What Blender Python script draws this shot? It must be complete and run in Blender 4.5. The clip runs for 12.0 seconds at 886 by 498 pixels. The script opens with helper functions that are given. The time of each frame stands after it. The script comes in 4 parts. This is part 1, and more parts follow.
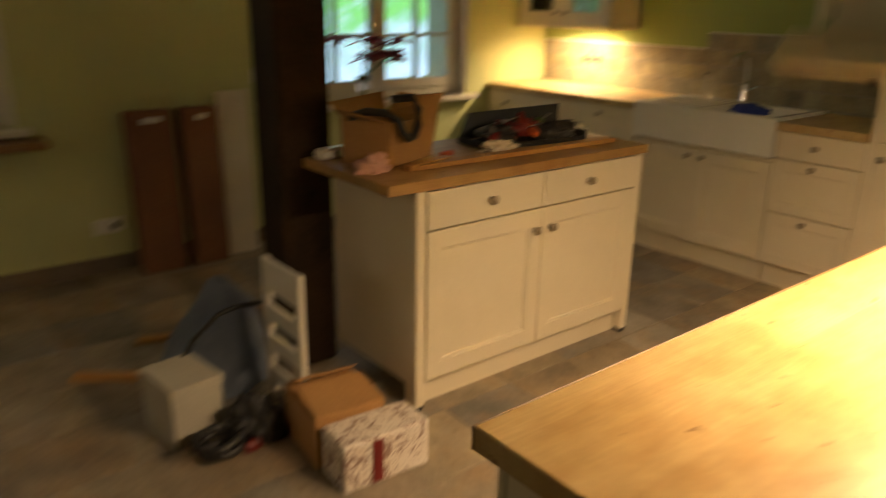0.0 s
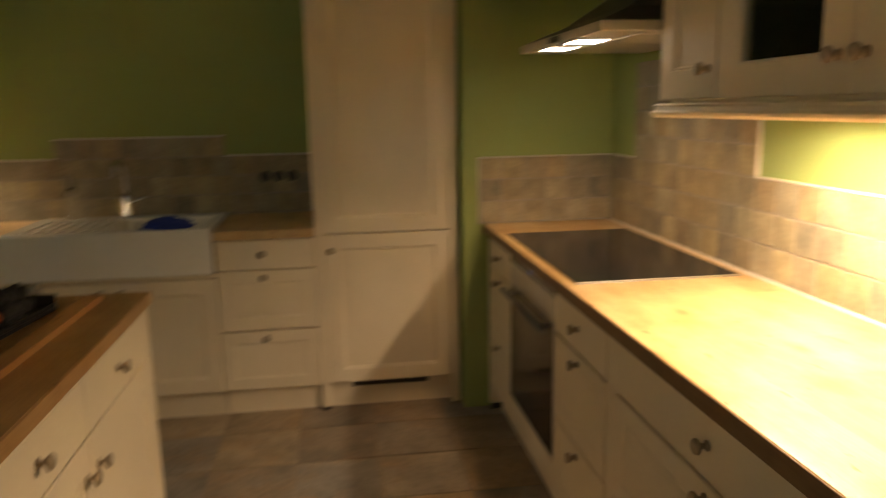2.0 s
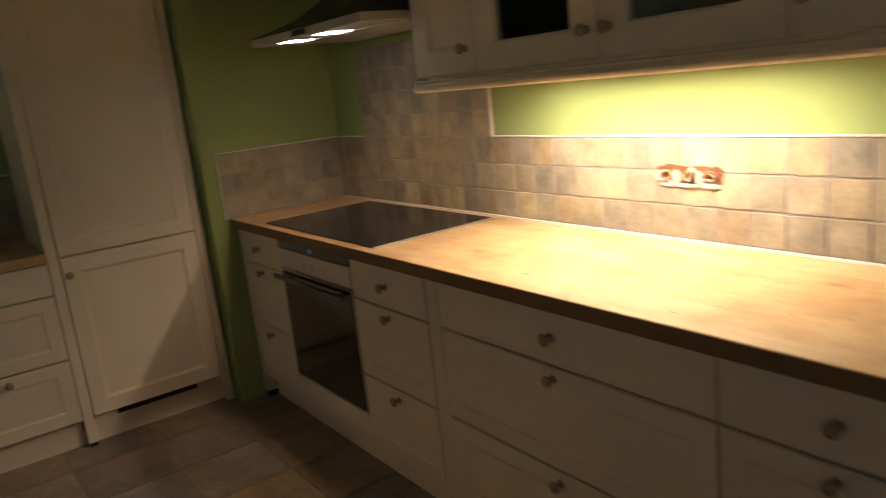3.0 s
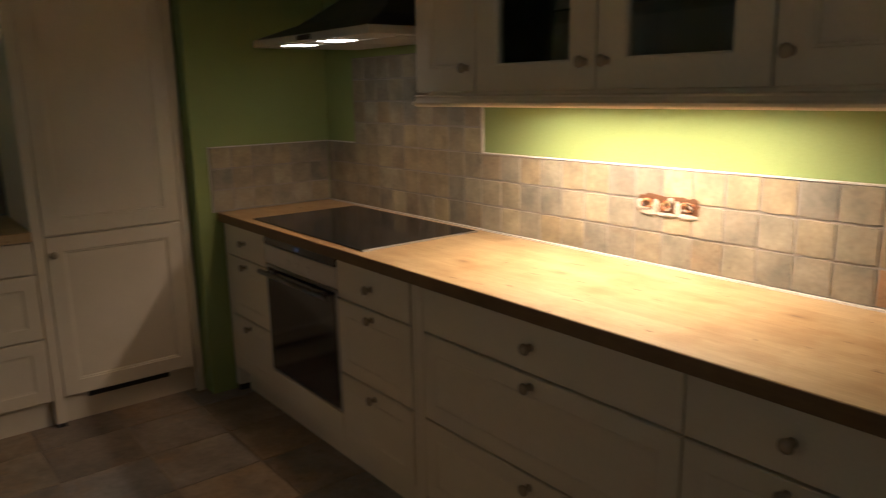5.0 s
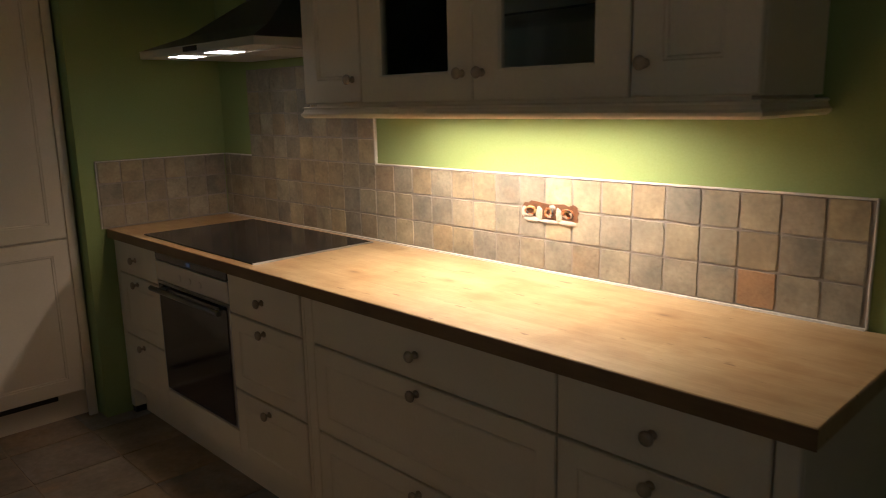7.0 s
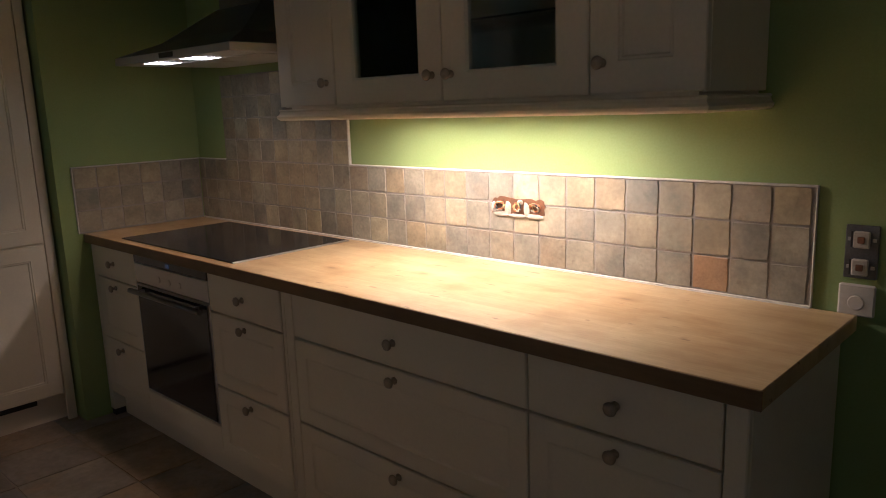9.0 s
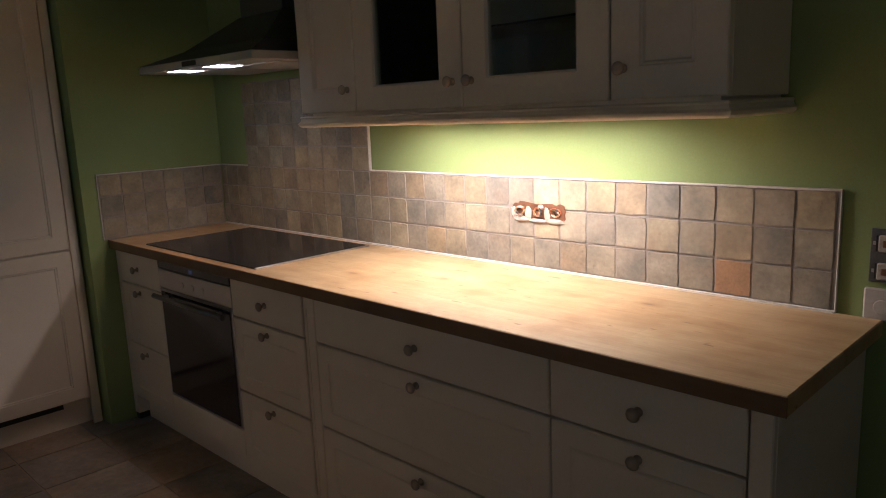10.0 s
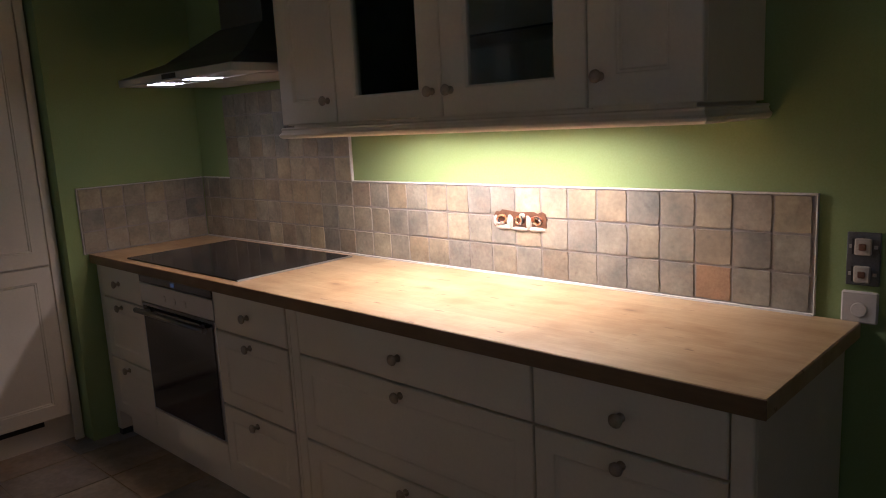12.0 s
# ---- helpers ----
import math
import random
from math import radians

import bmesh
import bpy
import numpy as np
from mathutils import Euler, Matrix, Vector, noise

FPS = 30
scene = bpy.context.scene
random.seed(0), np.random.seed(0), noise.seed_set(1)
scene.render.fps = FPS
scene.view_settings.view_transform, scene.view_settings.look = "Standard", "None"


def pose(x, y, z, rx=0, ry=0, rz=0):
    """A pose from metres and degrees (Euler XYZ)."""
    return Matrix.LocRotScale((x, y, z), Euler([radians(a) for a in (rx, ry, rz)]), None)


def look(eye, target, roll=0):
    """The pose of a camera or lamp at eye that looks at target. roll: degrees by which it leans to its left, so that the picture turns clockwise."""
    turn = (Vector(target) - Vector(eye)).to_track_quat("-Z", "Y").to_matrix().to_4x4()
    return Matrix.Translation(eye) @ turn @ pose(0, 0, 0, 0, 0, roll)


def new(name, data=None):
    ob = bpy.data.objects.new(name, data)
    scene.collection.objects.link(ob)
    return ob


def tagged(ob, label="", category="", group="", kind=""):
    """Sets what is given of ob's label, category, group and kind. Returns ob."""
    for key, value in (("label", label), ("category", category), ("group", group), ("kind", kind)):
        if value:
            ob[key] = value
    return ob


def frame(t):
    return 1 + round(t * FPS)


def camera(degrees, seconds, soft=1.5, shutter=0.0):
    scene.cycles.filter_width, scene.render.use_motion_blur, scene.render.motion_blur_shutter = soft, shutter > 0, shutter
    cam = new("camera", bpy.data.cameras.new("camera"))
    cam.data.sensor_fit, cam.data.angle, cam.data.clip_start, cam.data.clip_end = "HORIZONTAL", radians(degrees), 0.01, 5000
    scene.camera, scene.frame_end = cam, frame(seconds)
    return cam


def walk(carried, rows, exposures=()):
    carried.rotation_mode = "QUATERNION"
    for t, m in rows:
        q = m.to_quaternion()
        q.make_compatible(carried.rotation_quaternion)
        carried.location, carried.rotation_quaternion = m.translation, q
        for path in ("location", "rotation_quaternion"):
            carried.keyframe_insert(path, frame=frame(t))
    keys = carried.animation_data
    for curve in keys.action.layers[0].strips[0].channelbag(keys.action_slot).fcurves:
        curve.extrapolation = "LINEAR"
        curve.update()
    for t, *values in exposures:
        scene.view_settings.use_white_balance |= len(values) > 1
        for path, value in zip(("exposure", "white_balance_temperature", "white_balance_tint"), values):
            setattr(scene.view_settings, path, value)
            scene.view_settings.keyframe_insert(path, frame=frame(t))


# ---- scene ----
# ---- camera ----
cam = camera(62.2, 12.0, 1.05, 0.75)
PATH = [
    (0, (-3.701, -0.087, 1.44), (-2.509, 1.388, 0.803), 1),
    (0.1, (-3.685, 0.029, 1.357), (-2.395, 1.447, 0.787), 0.4),
    (0.3, (-3.638, 0.165, 1.377), (-2.221, 1.448, 0.789), -1.8),
    (0.5, (-3.611, 0.31, 1.379), (-2.077, 1.445, 0.781), -1.8),
    (0.7, (-3.577, 0.428, 1.398), (-1.965, 1.472, 0.838), -2),
    (1, (-3.479, 0.614, 1.411), (-1.744, 1.489, 0.937), -2),
    (1.2, (-3.428, 0.727, 1.42), (-1.632, 1.449, 0.918), -0.6),
    (1.5, (-3.382, 0.89, 1.406), (-1.487, 1.321, 0.933), -0.6),
    (2, (-3.329, 1.232, 1.413), (-1.385, 0.951, 1.035), -1),
    (2.3, (-3.293, 1.391, 1.391), (-1.411, 0.809, 1.046), -3.7),
    (2.5, (-3.267, 1.478, 1.377), (-1.463, 0.719, 0.966), -6.1),
    (2.6, (-3.279, 1.54, 1.395), (-1.524, 0.685, 0.963), -4.6),
    (3, (-3.362, 1.734, 1.416), (-1.773, 0.607, 0.966), -6.1),
    (3.1, (-3.392, 1.764, 1.416), (-1.823, 0.606, 0.968), -5.9),
    (4.9, (-3.418, 1.812, 1.425), (-1.896, 0.585, 1.004), -1),
    (5, (-3.4, 1.847, 1.431), (-1.862, 0.641, 1.007), -1.1),
    (5.5, (-3.408, 1.824, 1.433), (-1.77, 0.743, 1.049), -0.6),
    (6, (-3.403, 1.762, 1.434), (-1.766, 0.676, 1.06), -1.6),
    (6.5, (-3.404, 1.73, 1.411), (-1.866, 0.502, 1.058), -1.4),
    (7, (-3.482, 1.782, 1.424), (-2.079, 0.412, 1.029), -1.2),
    (9, (-3.553, 1.864, 1.409), (-2.204, 0.438, 1.027), -1.9),
    (9.5, (-3.548, 1.879, 1.413), (-2.169, 0.481, 1.034), -2),
    (10, (-3.552, 1.876, 1.418), (-2.167, 0.482, 1.046), -2.4),
    (10.5, (-3.552, 1.879, 1.419), (-2.172, 0.478, 1.057), -2.4),
    (11, (-3.559, 1.872, 1.417), (-2.189, 0.459, 1.064), -2.7),
    (11.5, (-3.567, 1.861, 1.413), (-2.201, 0.441, 1.068), -2.8),
    (12, (-3.562, 1.869, 1.414), (-2.201, 0.444, 1.068), -3),
]
EXPOSURES = [(0, 1.33, 7750, 12), (1.5, 1.17, 7500, 12), (2.1, 1.04, 6700, 14), (2.6, 0.66, 6000, 17), (3.2, 0.3, 5500, 17), (5, 0.0, 5450, 16), (6.5, -0.09, 5250, 15), (9, 0.0, 4800, 21), (12, 0.0, 4550, 25)]
walk(cam, [(t, look(eye, target, roll)) for t, eye, target, roll in PATH], EXPOSURES)

# the corner of the cooking wall, from which the counter is laid out
OX, OY = -0.060, -0.042

# ---- light ----
world = bpy.data.worlds.new("sky_world")
scene.world = world
world.use_nodes = True
_n = world.node_tree.nodes
_l = world.node_tree.links
_sky = _n.new("ShaderNodeTexSky")
_sky.sky_type = 'NISHITA'
_sky.sun_disc = False
_sky.sun_elevation = radians(35)
_sky.sun_rotation = radians(200)
_l.new(_sky.outputs[0], _n["Background"].inputs[0])
_n["Background"].inputs[1].default_value = 0.07


def area_lamp(name, m, sx, sy, watts, colour, spread=180):
    d = bpy.data.lights.new(name, "AREA")
    d.shape, d.size, d.size_y, d.energy, d.color = "RECTANGLE", sx, sy, watts, colour
    d.spread = radians(spread)
    o = new(name, d)
    o.matrix_world = m
    return o


area_lamp("counter_strip_light", pose(OX - 1.985, OY + 0.235, 1.390), 0.88, 0.05, 14.5, (1.0, 0.735, 0.475), 164)
area_lamp("sink_strip_light", pose(0.40, 3.52, 1.296, 0, 0, 90), 0.36, 0.04, 7.0, (1.0, 0.74, 0.45), 156)
area_lamp("hood_light_a", pose(OX - 0.598, OY + 0.455, 1.612), 0.10, 0.10, 0.78, (1.0, 0.56, 0.25), 125)
area_lamp("hood_light_b", pose(OX - 0.894, OY + 0.455, 1.612), 0.10, 0.10, 0.78, (1.0, 0.56, 0.25), 125)
# daylight in the two window openings, facing into the room
area_lamp("window_daylight", pose(-0.90, 4.088, 1.50, -90, 0, 0), 1.2, 1.25, 0.45, (0.92, 0.95, 1.0))
area_lamp("window_daylight_west", pose(-3.72, 4.088, 1.50, -90, 0, 0), 1.2, 1.25, 0.25, (1.0, 0.82, 0.60))

# warm fill added from the unseen west side, to brighten the west-facing panels
area_lamp("unseen_west_fill", pose(-5.215, 2.1, 1.50, 0, -90, 0), 1.2, 1.15, 1.3, (1.0, 0.70, 0.41))


# ---- materials ----
def mat(name, base=(0.8, 0.8, 0.8), rough=0.5, metal=0.0, spec=0.5):
    m = bpy.data.materials.new(name)
    m.use_nodes = True
    b = m.node_tree.nodes["Principled BSDF"]
    b.inputs["Base Color"].default_value = (*base, 1)
    b.inputs["Roughness"].default_value = rough
    b.inputs["Metallic"].default_value = metal
    b.inputs["Specular IOR Level"].default_value = spec
    return m


def node(m, kind, **values):
    n = m.node_tree.nodes.new(kind)
    for k, v in values.items():
        n.inputs[k].default_value = v
    return n


def link(m, a, b):
    m.node_tree.links.new(a, b)


def coords(m, scale=(1, 1, 1), rot=(0, 0, 0), world_space=False):
    tc = node(m, "ShaderNodeTexCoord")
    mp = node(m, "ShaderNodeMapping")
    mp.inputs["Scale"].default_value = scale
    mp.inputs["Rotation"].default_value = rot
    if world_space:
        g = node(m, "ShaderNodeNewGeometry")
        link(m, g.outputs["Position"], mp.inputs[0])
    else:
        link(m, tc.outputs["Object"], mp.inputs[0])
    return mp.outputs[0]


def ramp(m, fac, stops):
    r = node(m, "ShaderNodeValToRGB")
    e = r.color_ramp.elements
    while len(e) < len(stops):
        e.new(0.5)
    for k, (p, c) in zip(e, stops):
        k.position, k.color = p, (*c, 1)
    link(m, fac, r.inputs[0])
    return r.outputs[0]


def mix(m, fac, a, b, blend="MIX"):
    n = m.node_tree.nodes.new("ShaderNodeMix")
    n.data_type, n.blend_type = "RGBA", blend
    for s, v in ((0, fac), (6, a), (7, b)):
        if isinstance(v, (int, float)):
            n.inputs[s].default_value = v
        elif isinstance(v, tuple):
            n.inputs[s].default_value = (*v, 1)
        else:
            link(m, v, n.inputs[s])
    return n.outputs[2]


def bsdf(m):
    return m.node_tree.nodes["Principled BSDF"]


def noise_tex(m, vec, scale, detail=4, rough=0.55):
    n = node(m, "ShaderNodeTexNoise", Scale=scale, Detail=detail, Roughness=rough)
    link(m, vec, n.inputs["Vector"])
    return n.outputs["Fac"]


def bump(m, height, strength=0.2, distance=0.002):
    b = node(m, "ShaderNodeBump", Strength=strength, Distance=distance)
    link(m, height, b.inputs["Height"])
    link(m, b.outputs[0], bsdf(m).inputs["Normal"])


def blotchy(name, dark, light, rough, scale_a=2.0, scale_b=60.0, metal=0.0, bump_s=0.15, bump_d=0.001, spec=0.5, world_space=True):
    """A surface that varies between two tints at two scales, with a fine relief."""
    m = mat(name, light, rough, metal, spec)
    v = coords(m, world_space=world_space)
    a = noise_tex(m, v, scale_a)
    b = noise_tex(m, v, scale_b, 3)
    f = mix(m, 0.35, a, b)
    c = ramp(m, f, [(0.35, dark), (0.65, light)])
    link(m, c, bsdf(m).inputs["Base Color"])
    r = node(m, "ShaderNodeMapRange")
    r.inputs[3].default_value, r.inputs[4].default_value = max(0.02, rough - 0.08), min(1, rough + 0.1)
    link(m, a, r.inputs[0])
    link(m, r.outputs[0], bsdf(m).inputs["Roughness"])
    bump(m, b, bump_s, bump_d)
    return m


def random_tint(m, stops, grain=18.0, amount=0.45, grain_dark=0.55, stain=(0.40, 0.25, 0.12), stain_amount=0.5):
    """Colour by the object's own random number, clouded by noise."""
    oi = node(m, "ShaderNodeObjectInfo")
    base = ramp(m, oi.outputs["Random"], stops)
    tc = node(m, "ShaderNodeTexCoord")
    add = node(m, "ShaderNodeVectorMath")
    add.operation = "ADD"
    sc = node(m, "ShaderNodeVectorMath")
    sc.operation = "SCALE"
    sc.inputs[0].default_value = (31.0, 17.0, 23.0)
    link(m, oi.outputs["Random"], sc.inputs["Scale"])
    link(m, tc.outputs["Object"], add.inputs[0])
    link(m, sc.outputs[0], add.inputs[1])
    big = noise_tex(m, add.outputs[0], grain, 4, 0.6)
    fine = noise_tex(m, add.outputs[0], grain * 9, 3, 0.6)
    tint = ramp(m, big, [(0.3, (grain_dark,) * 3), (0.7, (1.15, 1.08, 1.0))])
    c = mix(m, amount, base, mix(m, 1.0, base, tint, "MULTIPLY"))
    off = node(m, "ShaderNodeVectorMath")
    off.operation = "ADD"
    off.inputs[1].default_value = (5.3, 2.9, 8.1)
    link(m, add.outputs[0], off.inputs[0])
    spots = noise_tex(m, off.outputs[0], grain * 0.8, 5, 0.65)
    sf = node(m, "ShaderNodeMapRange")
    sf.inputs[1].default_value, sf.inputs[2].default_value = 0.50, 0.74
    sf.inputs[4].default_value = stain_amount
    link(m, spots, sf.inputs[0])
    c = mix(m, sf.outputs[0], c, stain)
    pit = noise_tex(m, off.outputs[0], grain * 4.5, 2, 0.5)
    c = mix(m, 0.35, c, mix(m, 1.0, c, ramp(m, pit, [(0.27, (0.55, 0.5, 0.45)), (0.36, (1, 1, 1))]), "MULTIPLY"))
    c = mix(m, 0.30, c, mix(m, 1.0, c, ramp(m, fine, [(0.35, (0.6, 0.58, 0.55)), (0.65, (1.2, 1.2, 1.2))]), "MULTIPLY"))
    link(m, c, bsdf(m).inputs["Base Color"])
    bump(m, mix(m, 0.5, big, fine), 0.35, 0.002)


M_CREAM = blotchy("cream_painted_wood", (0.69, 0.605, 0.45), (0.76, 0.67, 0.505), 0.42, 3, 120, bump_s=0.05, bump_d=0.0005)
M_GREEN = blotchy("green_wall_paint", (0.265, 0.335, 0.11), (0.31, 0.385, 0.15), 0.85, 1.3, 170, bump_s=0.25, bump_d=0.0008, spec=0.25)
M_PALE = blotchy("pale_yellow_green_wall_paint", (0.50, 0.53, 0.27), (0.56, 0.585, 0.32), 0.85, 1.3, 170, bump_s=0.25, bump_d=0.0008, spec=0.25)
M_CEIL = blotchy("white_ceiling_paint", (0.70, 0.69, 0.65), (0.76, 0.75, 0.71), 0.9, 1.0, 140, bump_s=0.2)
M_GROUT = blotchy("grey_grout", (0.25, 0.22, 0.18), (0.35, 0.315, 0.265), 0.9, 12, 220, bump_s=0.3)
M_CAULK = blotchy("white_caulk", (0.54, 0.51, 0.45), (0.72, 0.69, 0.62), 0.7, 24, 200, bump_s=0.3, bump_d=0.002)
M_STEEL = blotchy("brushed_steel", (0.42, 0.41, 0.40), (0.52, 0.51, 0.49), 0.32, 3, 300, metal=1.0, bump_s=0.05, bump_d=0.0003)
M_LIP = blotchy("satin_steel", (0.56, 0.54, 0.51), (0.66, 0.64, 0.60), 0.5, 3, 300, metal=0.85, bump_s=0.05, bump_d=0.0003)
M_HOOD = blotchy("dark_brushed_steel", (0.16, 0.15, 0.145), (0.22, 0.21, 0.20), 0.38, 3, 300, metal=0.9, bump_s=0.05, bump_d=0.0003)
M_CHROME = mat("chrome", (0.60, 0.60, 0.61), 0.22, 1.0)
M_PEWTER = blotchy("tarnished_pewter", (0.31, 0.25, 0.18), (0.42, 0.345, 0.25), 0.5, 30, 200, metal=0.7, world_space=False)
M_BLACKGLASS = mat("black_ceramic_glass", (0.012, 0.012, 0.013), 0.12, 0.0, 0.5)
M_BLACK = blotchy("black_plastic", (0.012, 0.012, 0.013), (0.025, 0.024, 0.023), 0.45, 8, 150)
M_DARKIN = blotchy("beige_cabinet_inside", (0.62, 0.53, 0.40), (0.70, 0.61, 0.46), 0.7, 4, 80)
M_CERAMIC = blotchy("white_glazed_ceramic", (0.74, 0.72, 0.66), (0.80, 0.78, 0.72), 0.14, 2, 40, bump_s=0.02)
M_BEAM = blotchy("dark_stained_oak_beam", (0.016, 0.009, 0.005), (0.045, 0.024, 0.012), 0.8, 5, 60, spec=0.2, bump_s=0.6, bump_d=0.004)
M_CARD = blotchy("corrugated_cardboard", (0.36, 0.185, 0.07), (0.47, 0.255, 0.10), 0.85, 4, 90, bump_s=0.2)
M_CARDRED = blotchy("brown_packing_board", (0.20, 0.085, 0.045), (0.28, 0.125, 0.065), 0.75, 3, 70)
M_WHITEPL = blotchy("white_plastic", (0.72, 0.71, 0.68), (0.78, 0.77, 0.74), 0.35, 6, 120, bump_s=0.05)
M_WHITEWOOD = blotchy("white_painted_wood", (0.66, 0.62, 0.54), (0.74, 0.70, 0.62), 0.5, 5, 90)
M_BLUE = blotchy("blue_cloth", (0.008, 0.022, 0.16), (0.015, 0.04, 0.26), 0.9, 30, 300, bump_s=0.5)
M_BLUEGREY = blotchy("blue_grey_fabric", (0.20, 0.24, 0.32), (0.30, 0.35, 0.45), 0.9, 9, 250, bump_s=0.5, bump_d=0.003)
M_RED = blotchy("red_plastic", (0.13, 0.008, 0.008), (0.23, 0.016, 0.014), 0.5, 10, 150)
M_ORANGE = blotchy("orange_plastic", (0.42, 0.075, 0.022), (0.52, 0.11, 0.03), 0.45, 10, 150)
M_PINK = blotchy("pink_cloth", (0.5, 0.27, 0.22), (0.62, 0.36, 0.30), 0.9, 30, 200)
M_PETAL = blotchy("dark_red_petal", (0.20, 0.008, 0.016), (0.36, 0.018, 0.03), 0.6, 30, 200)
M_STEM = blotchy("green_stem", (0.05, 0.10, 0.02), (0.08, 0.15, 0.035), 0.6, 20, 100)
M_COPPER = blotchy("orange_cable_insulation", (0.42, 0.12, 0.025), (0.58, 0.20, 0.05), 0.45, 60, 300)
M_RUST = blotchy("rusty_orange_plastic", (0.11, 0.045, 0.016), (0.19, 0.082, 0.028), 0.6, 40, 250)
M_PLASTER = blotchy("rough_white_plaster", (0.42, 0.37, 0.28), (0.55, 0.49, 0.39), 0.95, 30, 150, bump_s=0.7, bump_d=0.003)
M_BRASS = blotchy("brass_contact", (0.5, 0.36, 0.14), (0.62, 0.46, 0.2), 0.35, 40, 200, metal=1.0)
M_GREYMETAL = blotchy("dark_galvanised_plate", (0.10, 0.10, 0.10), (0.17, 0.17, 0.165), 0.5, 20, 200, metal=0.7)
M_SKIRT = blotchy("brown_tile_skirting", (0.11, 0.085, 0.06), (0.17, 0.13, 0.095), 0.6, 6, 80)
M_SILL = blotchy("varnished_wood_sill", (0.22, 0.11, 0.04), (0.32, 0.17, 0.07), 0.4, 8, 90)
M_FLOORBED = blotchy("floor_grout", (0.24, 0.20, 0.155), (0.32, 0.265, 0.20), 0.9, 6, 100)
M_PATTERN = mat("white_paper_with_red_print", (0.7, 0.66, 0.6), 0.6)
_v = coords(M_PATTERN, (1, 1, 1))
_w = node(M_PATTERN, "ShaderNodeTexNoise", Scale=22.0, Detail=3.0, Distortion=1.6)
link(M_PATTERN, _v, _w.inputs["Vector"])
link(M_PATTERN, ramp(M_PATTERN, _w.outputs["Fac"], [(0.40, (0.30, 0.20, 0.16)), (0.47, (0.66, 0.58, 0.50)), (0.60, (0.72, 0.66, 0.58)), (0.68, (0.36, 0.26, 0.22))]), bsdf(M_PATTERN).inputs["Base Color"])

# light oak worktop: staves along local x, with grain and small knots
M_OAK = mat("light_oak_laminate", (0.5, 0.3, 0.12), 0.38)


def oak(m, lengthwise="x", dark=(0.37, 0.23, 0.09), light=(0.53, 0.38, 0.185), stave=(0.62, 0.085), knotty=0.8):
    """Glued staves of differing tint, with soft grain along them and a few small knots."""
    rot = (0, 0, 0) if lengthwise == "x" else (0, 0, radians(90))
    v = coords(m, (1, 1, 1), rot, world_space=True)
    br = node(m, "ShaderNodeTexBrick", Scale=1.0)
    br.inputs["Color1"].default_value, br.inputs["Color2"].default_value = (0, 0, 0, 1), (1, 1, 1, 1)
    br.inputs["Mortar Size"].default_value = 0.0
    br.inputs["Brick Width"].default_value, br.inputs["Row Height"].default_value = stave
    br.offset = 0.37
    link(m, v, br.inputs["Vector"])
    g = noise_tex(m, coords(m, (1.8, 6.5, 6.5), rot, world_space=True), 2.4, 7, 0.62)
    cloud = noise_tex(m, v, 4.5, 4, 0.6)
    fine = noise_tex(m, coords(m, (4.0, 60.0, 60.0), rot, world_space=True), 3.0, 4, 0.6)
    knots = node(m, "ShaderNodeTexVoronoi", Scale=1.0)
    link(m, coords(m, (2.6, 6.0, 6.0), rot, world_space=True), knots.inputs["Vector"])
    kf = ramp(m, knots.outputs["Distance"], [(0.025, (0.42, 0.30, 0.20)), (0.07, (0.80, 0.70, 0.58)), (0.16, (1, 1, 1))])
    crack = noise_tex(m, coords(m, (11.0, 46.0, 46.0), (0, 0, rot[2] + 0.35), world_space=True), 1.0, 2, 0.5)
    cf = ramp(m, crack, [(0.265, (0.40, 0.30, 0.21)), (0.31, (1, 1, 1))])
    red = ramp(m, noise_tex(m, coords(m, (2.0, 3.6, 3.6), rot, world_space=True), 1.7, 5, 0.6), [(0.50, (1, 1, 1)), (0.72, (0.80, 0.66, 0.50))])
    f = mix(m, 0.10, mix(m, 0.55, g, cloud), br.outputs["Color"])
    c = ramp(m, f, [(0.36, dark), (0.60, light)])
    c = mix(m, 0.9, c, mix(m, 1.0, c, red, "MULTIPLY"))
    c = mix(m, 0.22, c, mix(m, 1.0, c, ramp(m, fine, [(0.35, (0.62, 0.58, 0.52)), (0.65, (1.12, 1.12, 1.12))]), "MULTIPLY"))
    c = mix(m, knotty, c, mix(m, 1.0, c, kf, "MULTIPLY"))
    c = mix(m, knotty, c, mix(m, 1.0, c, cf, "MULTIPLY"))
    link(m, c, bsdf(m).inputs["Base Color"])
    bump(m, fine, 0.06, 0.0006)


oak(M_OAK)
M_OAKY = mat("light_oak_laminate_lengthwise", (0.5, 0.3, 0.12), 0.38)
oak(M_OAKY, "y")
M_OAKWARM = mat("honey_oak_laminate", (0.4, 0.22, 0.08), 0.42)
oak(M_OAKWARM, "x", (0.29, 0.155, 0.052), (0.43, 0.255, 0.10))
# worktop oak with the shade on the counter's front edge put into its colour
M_OAKSHADE = mat("shaded_oak_edge_band", (0.2, 0.11, 0.04), 0.5)
oak(M_OAKSHADE, "x", (0.14, 0.078, 0.03), (0.20, 0.115, 0.045), knotty=0.1)
M_CARTON = blotchy("greyish_white_carton_board", (0.44, 0.40, 0.33), (0.54, 0.50, 0.42), 0.8, 6, 90)
M_LATH = mat("orange_pine_lath", (0.5, 0.25, 0.08), 0.5)
oak(M_LATH, "x", (0.36, 0.17, 0.05), (0.50, 0.26, 0.085), (2.0, 0.3))

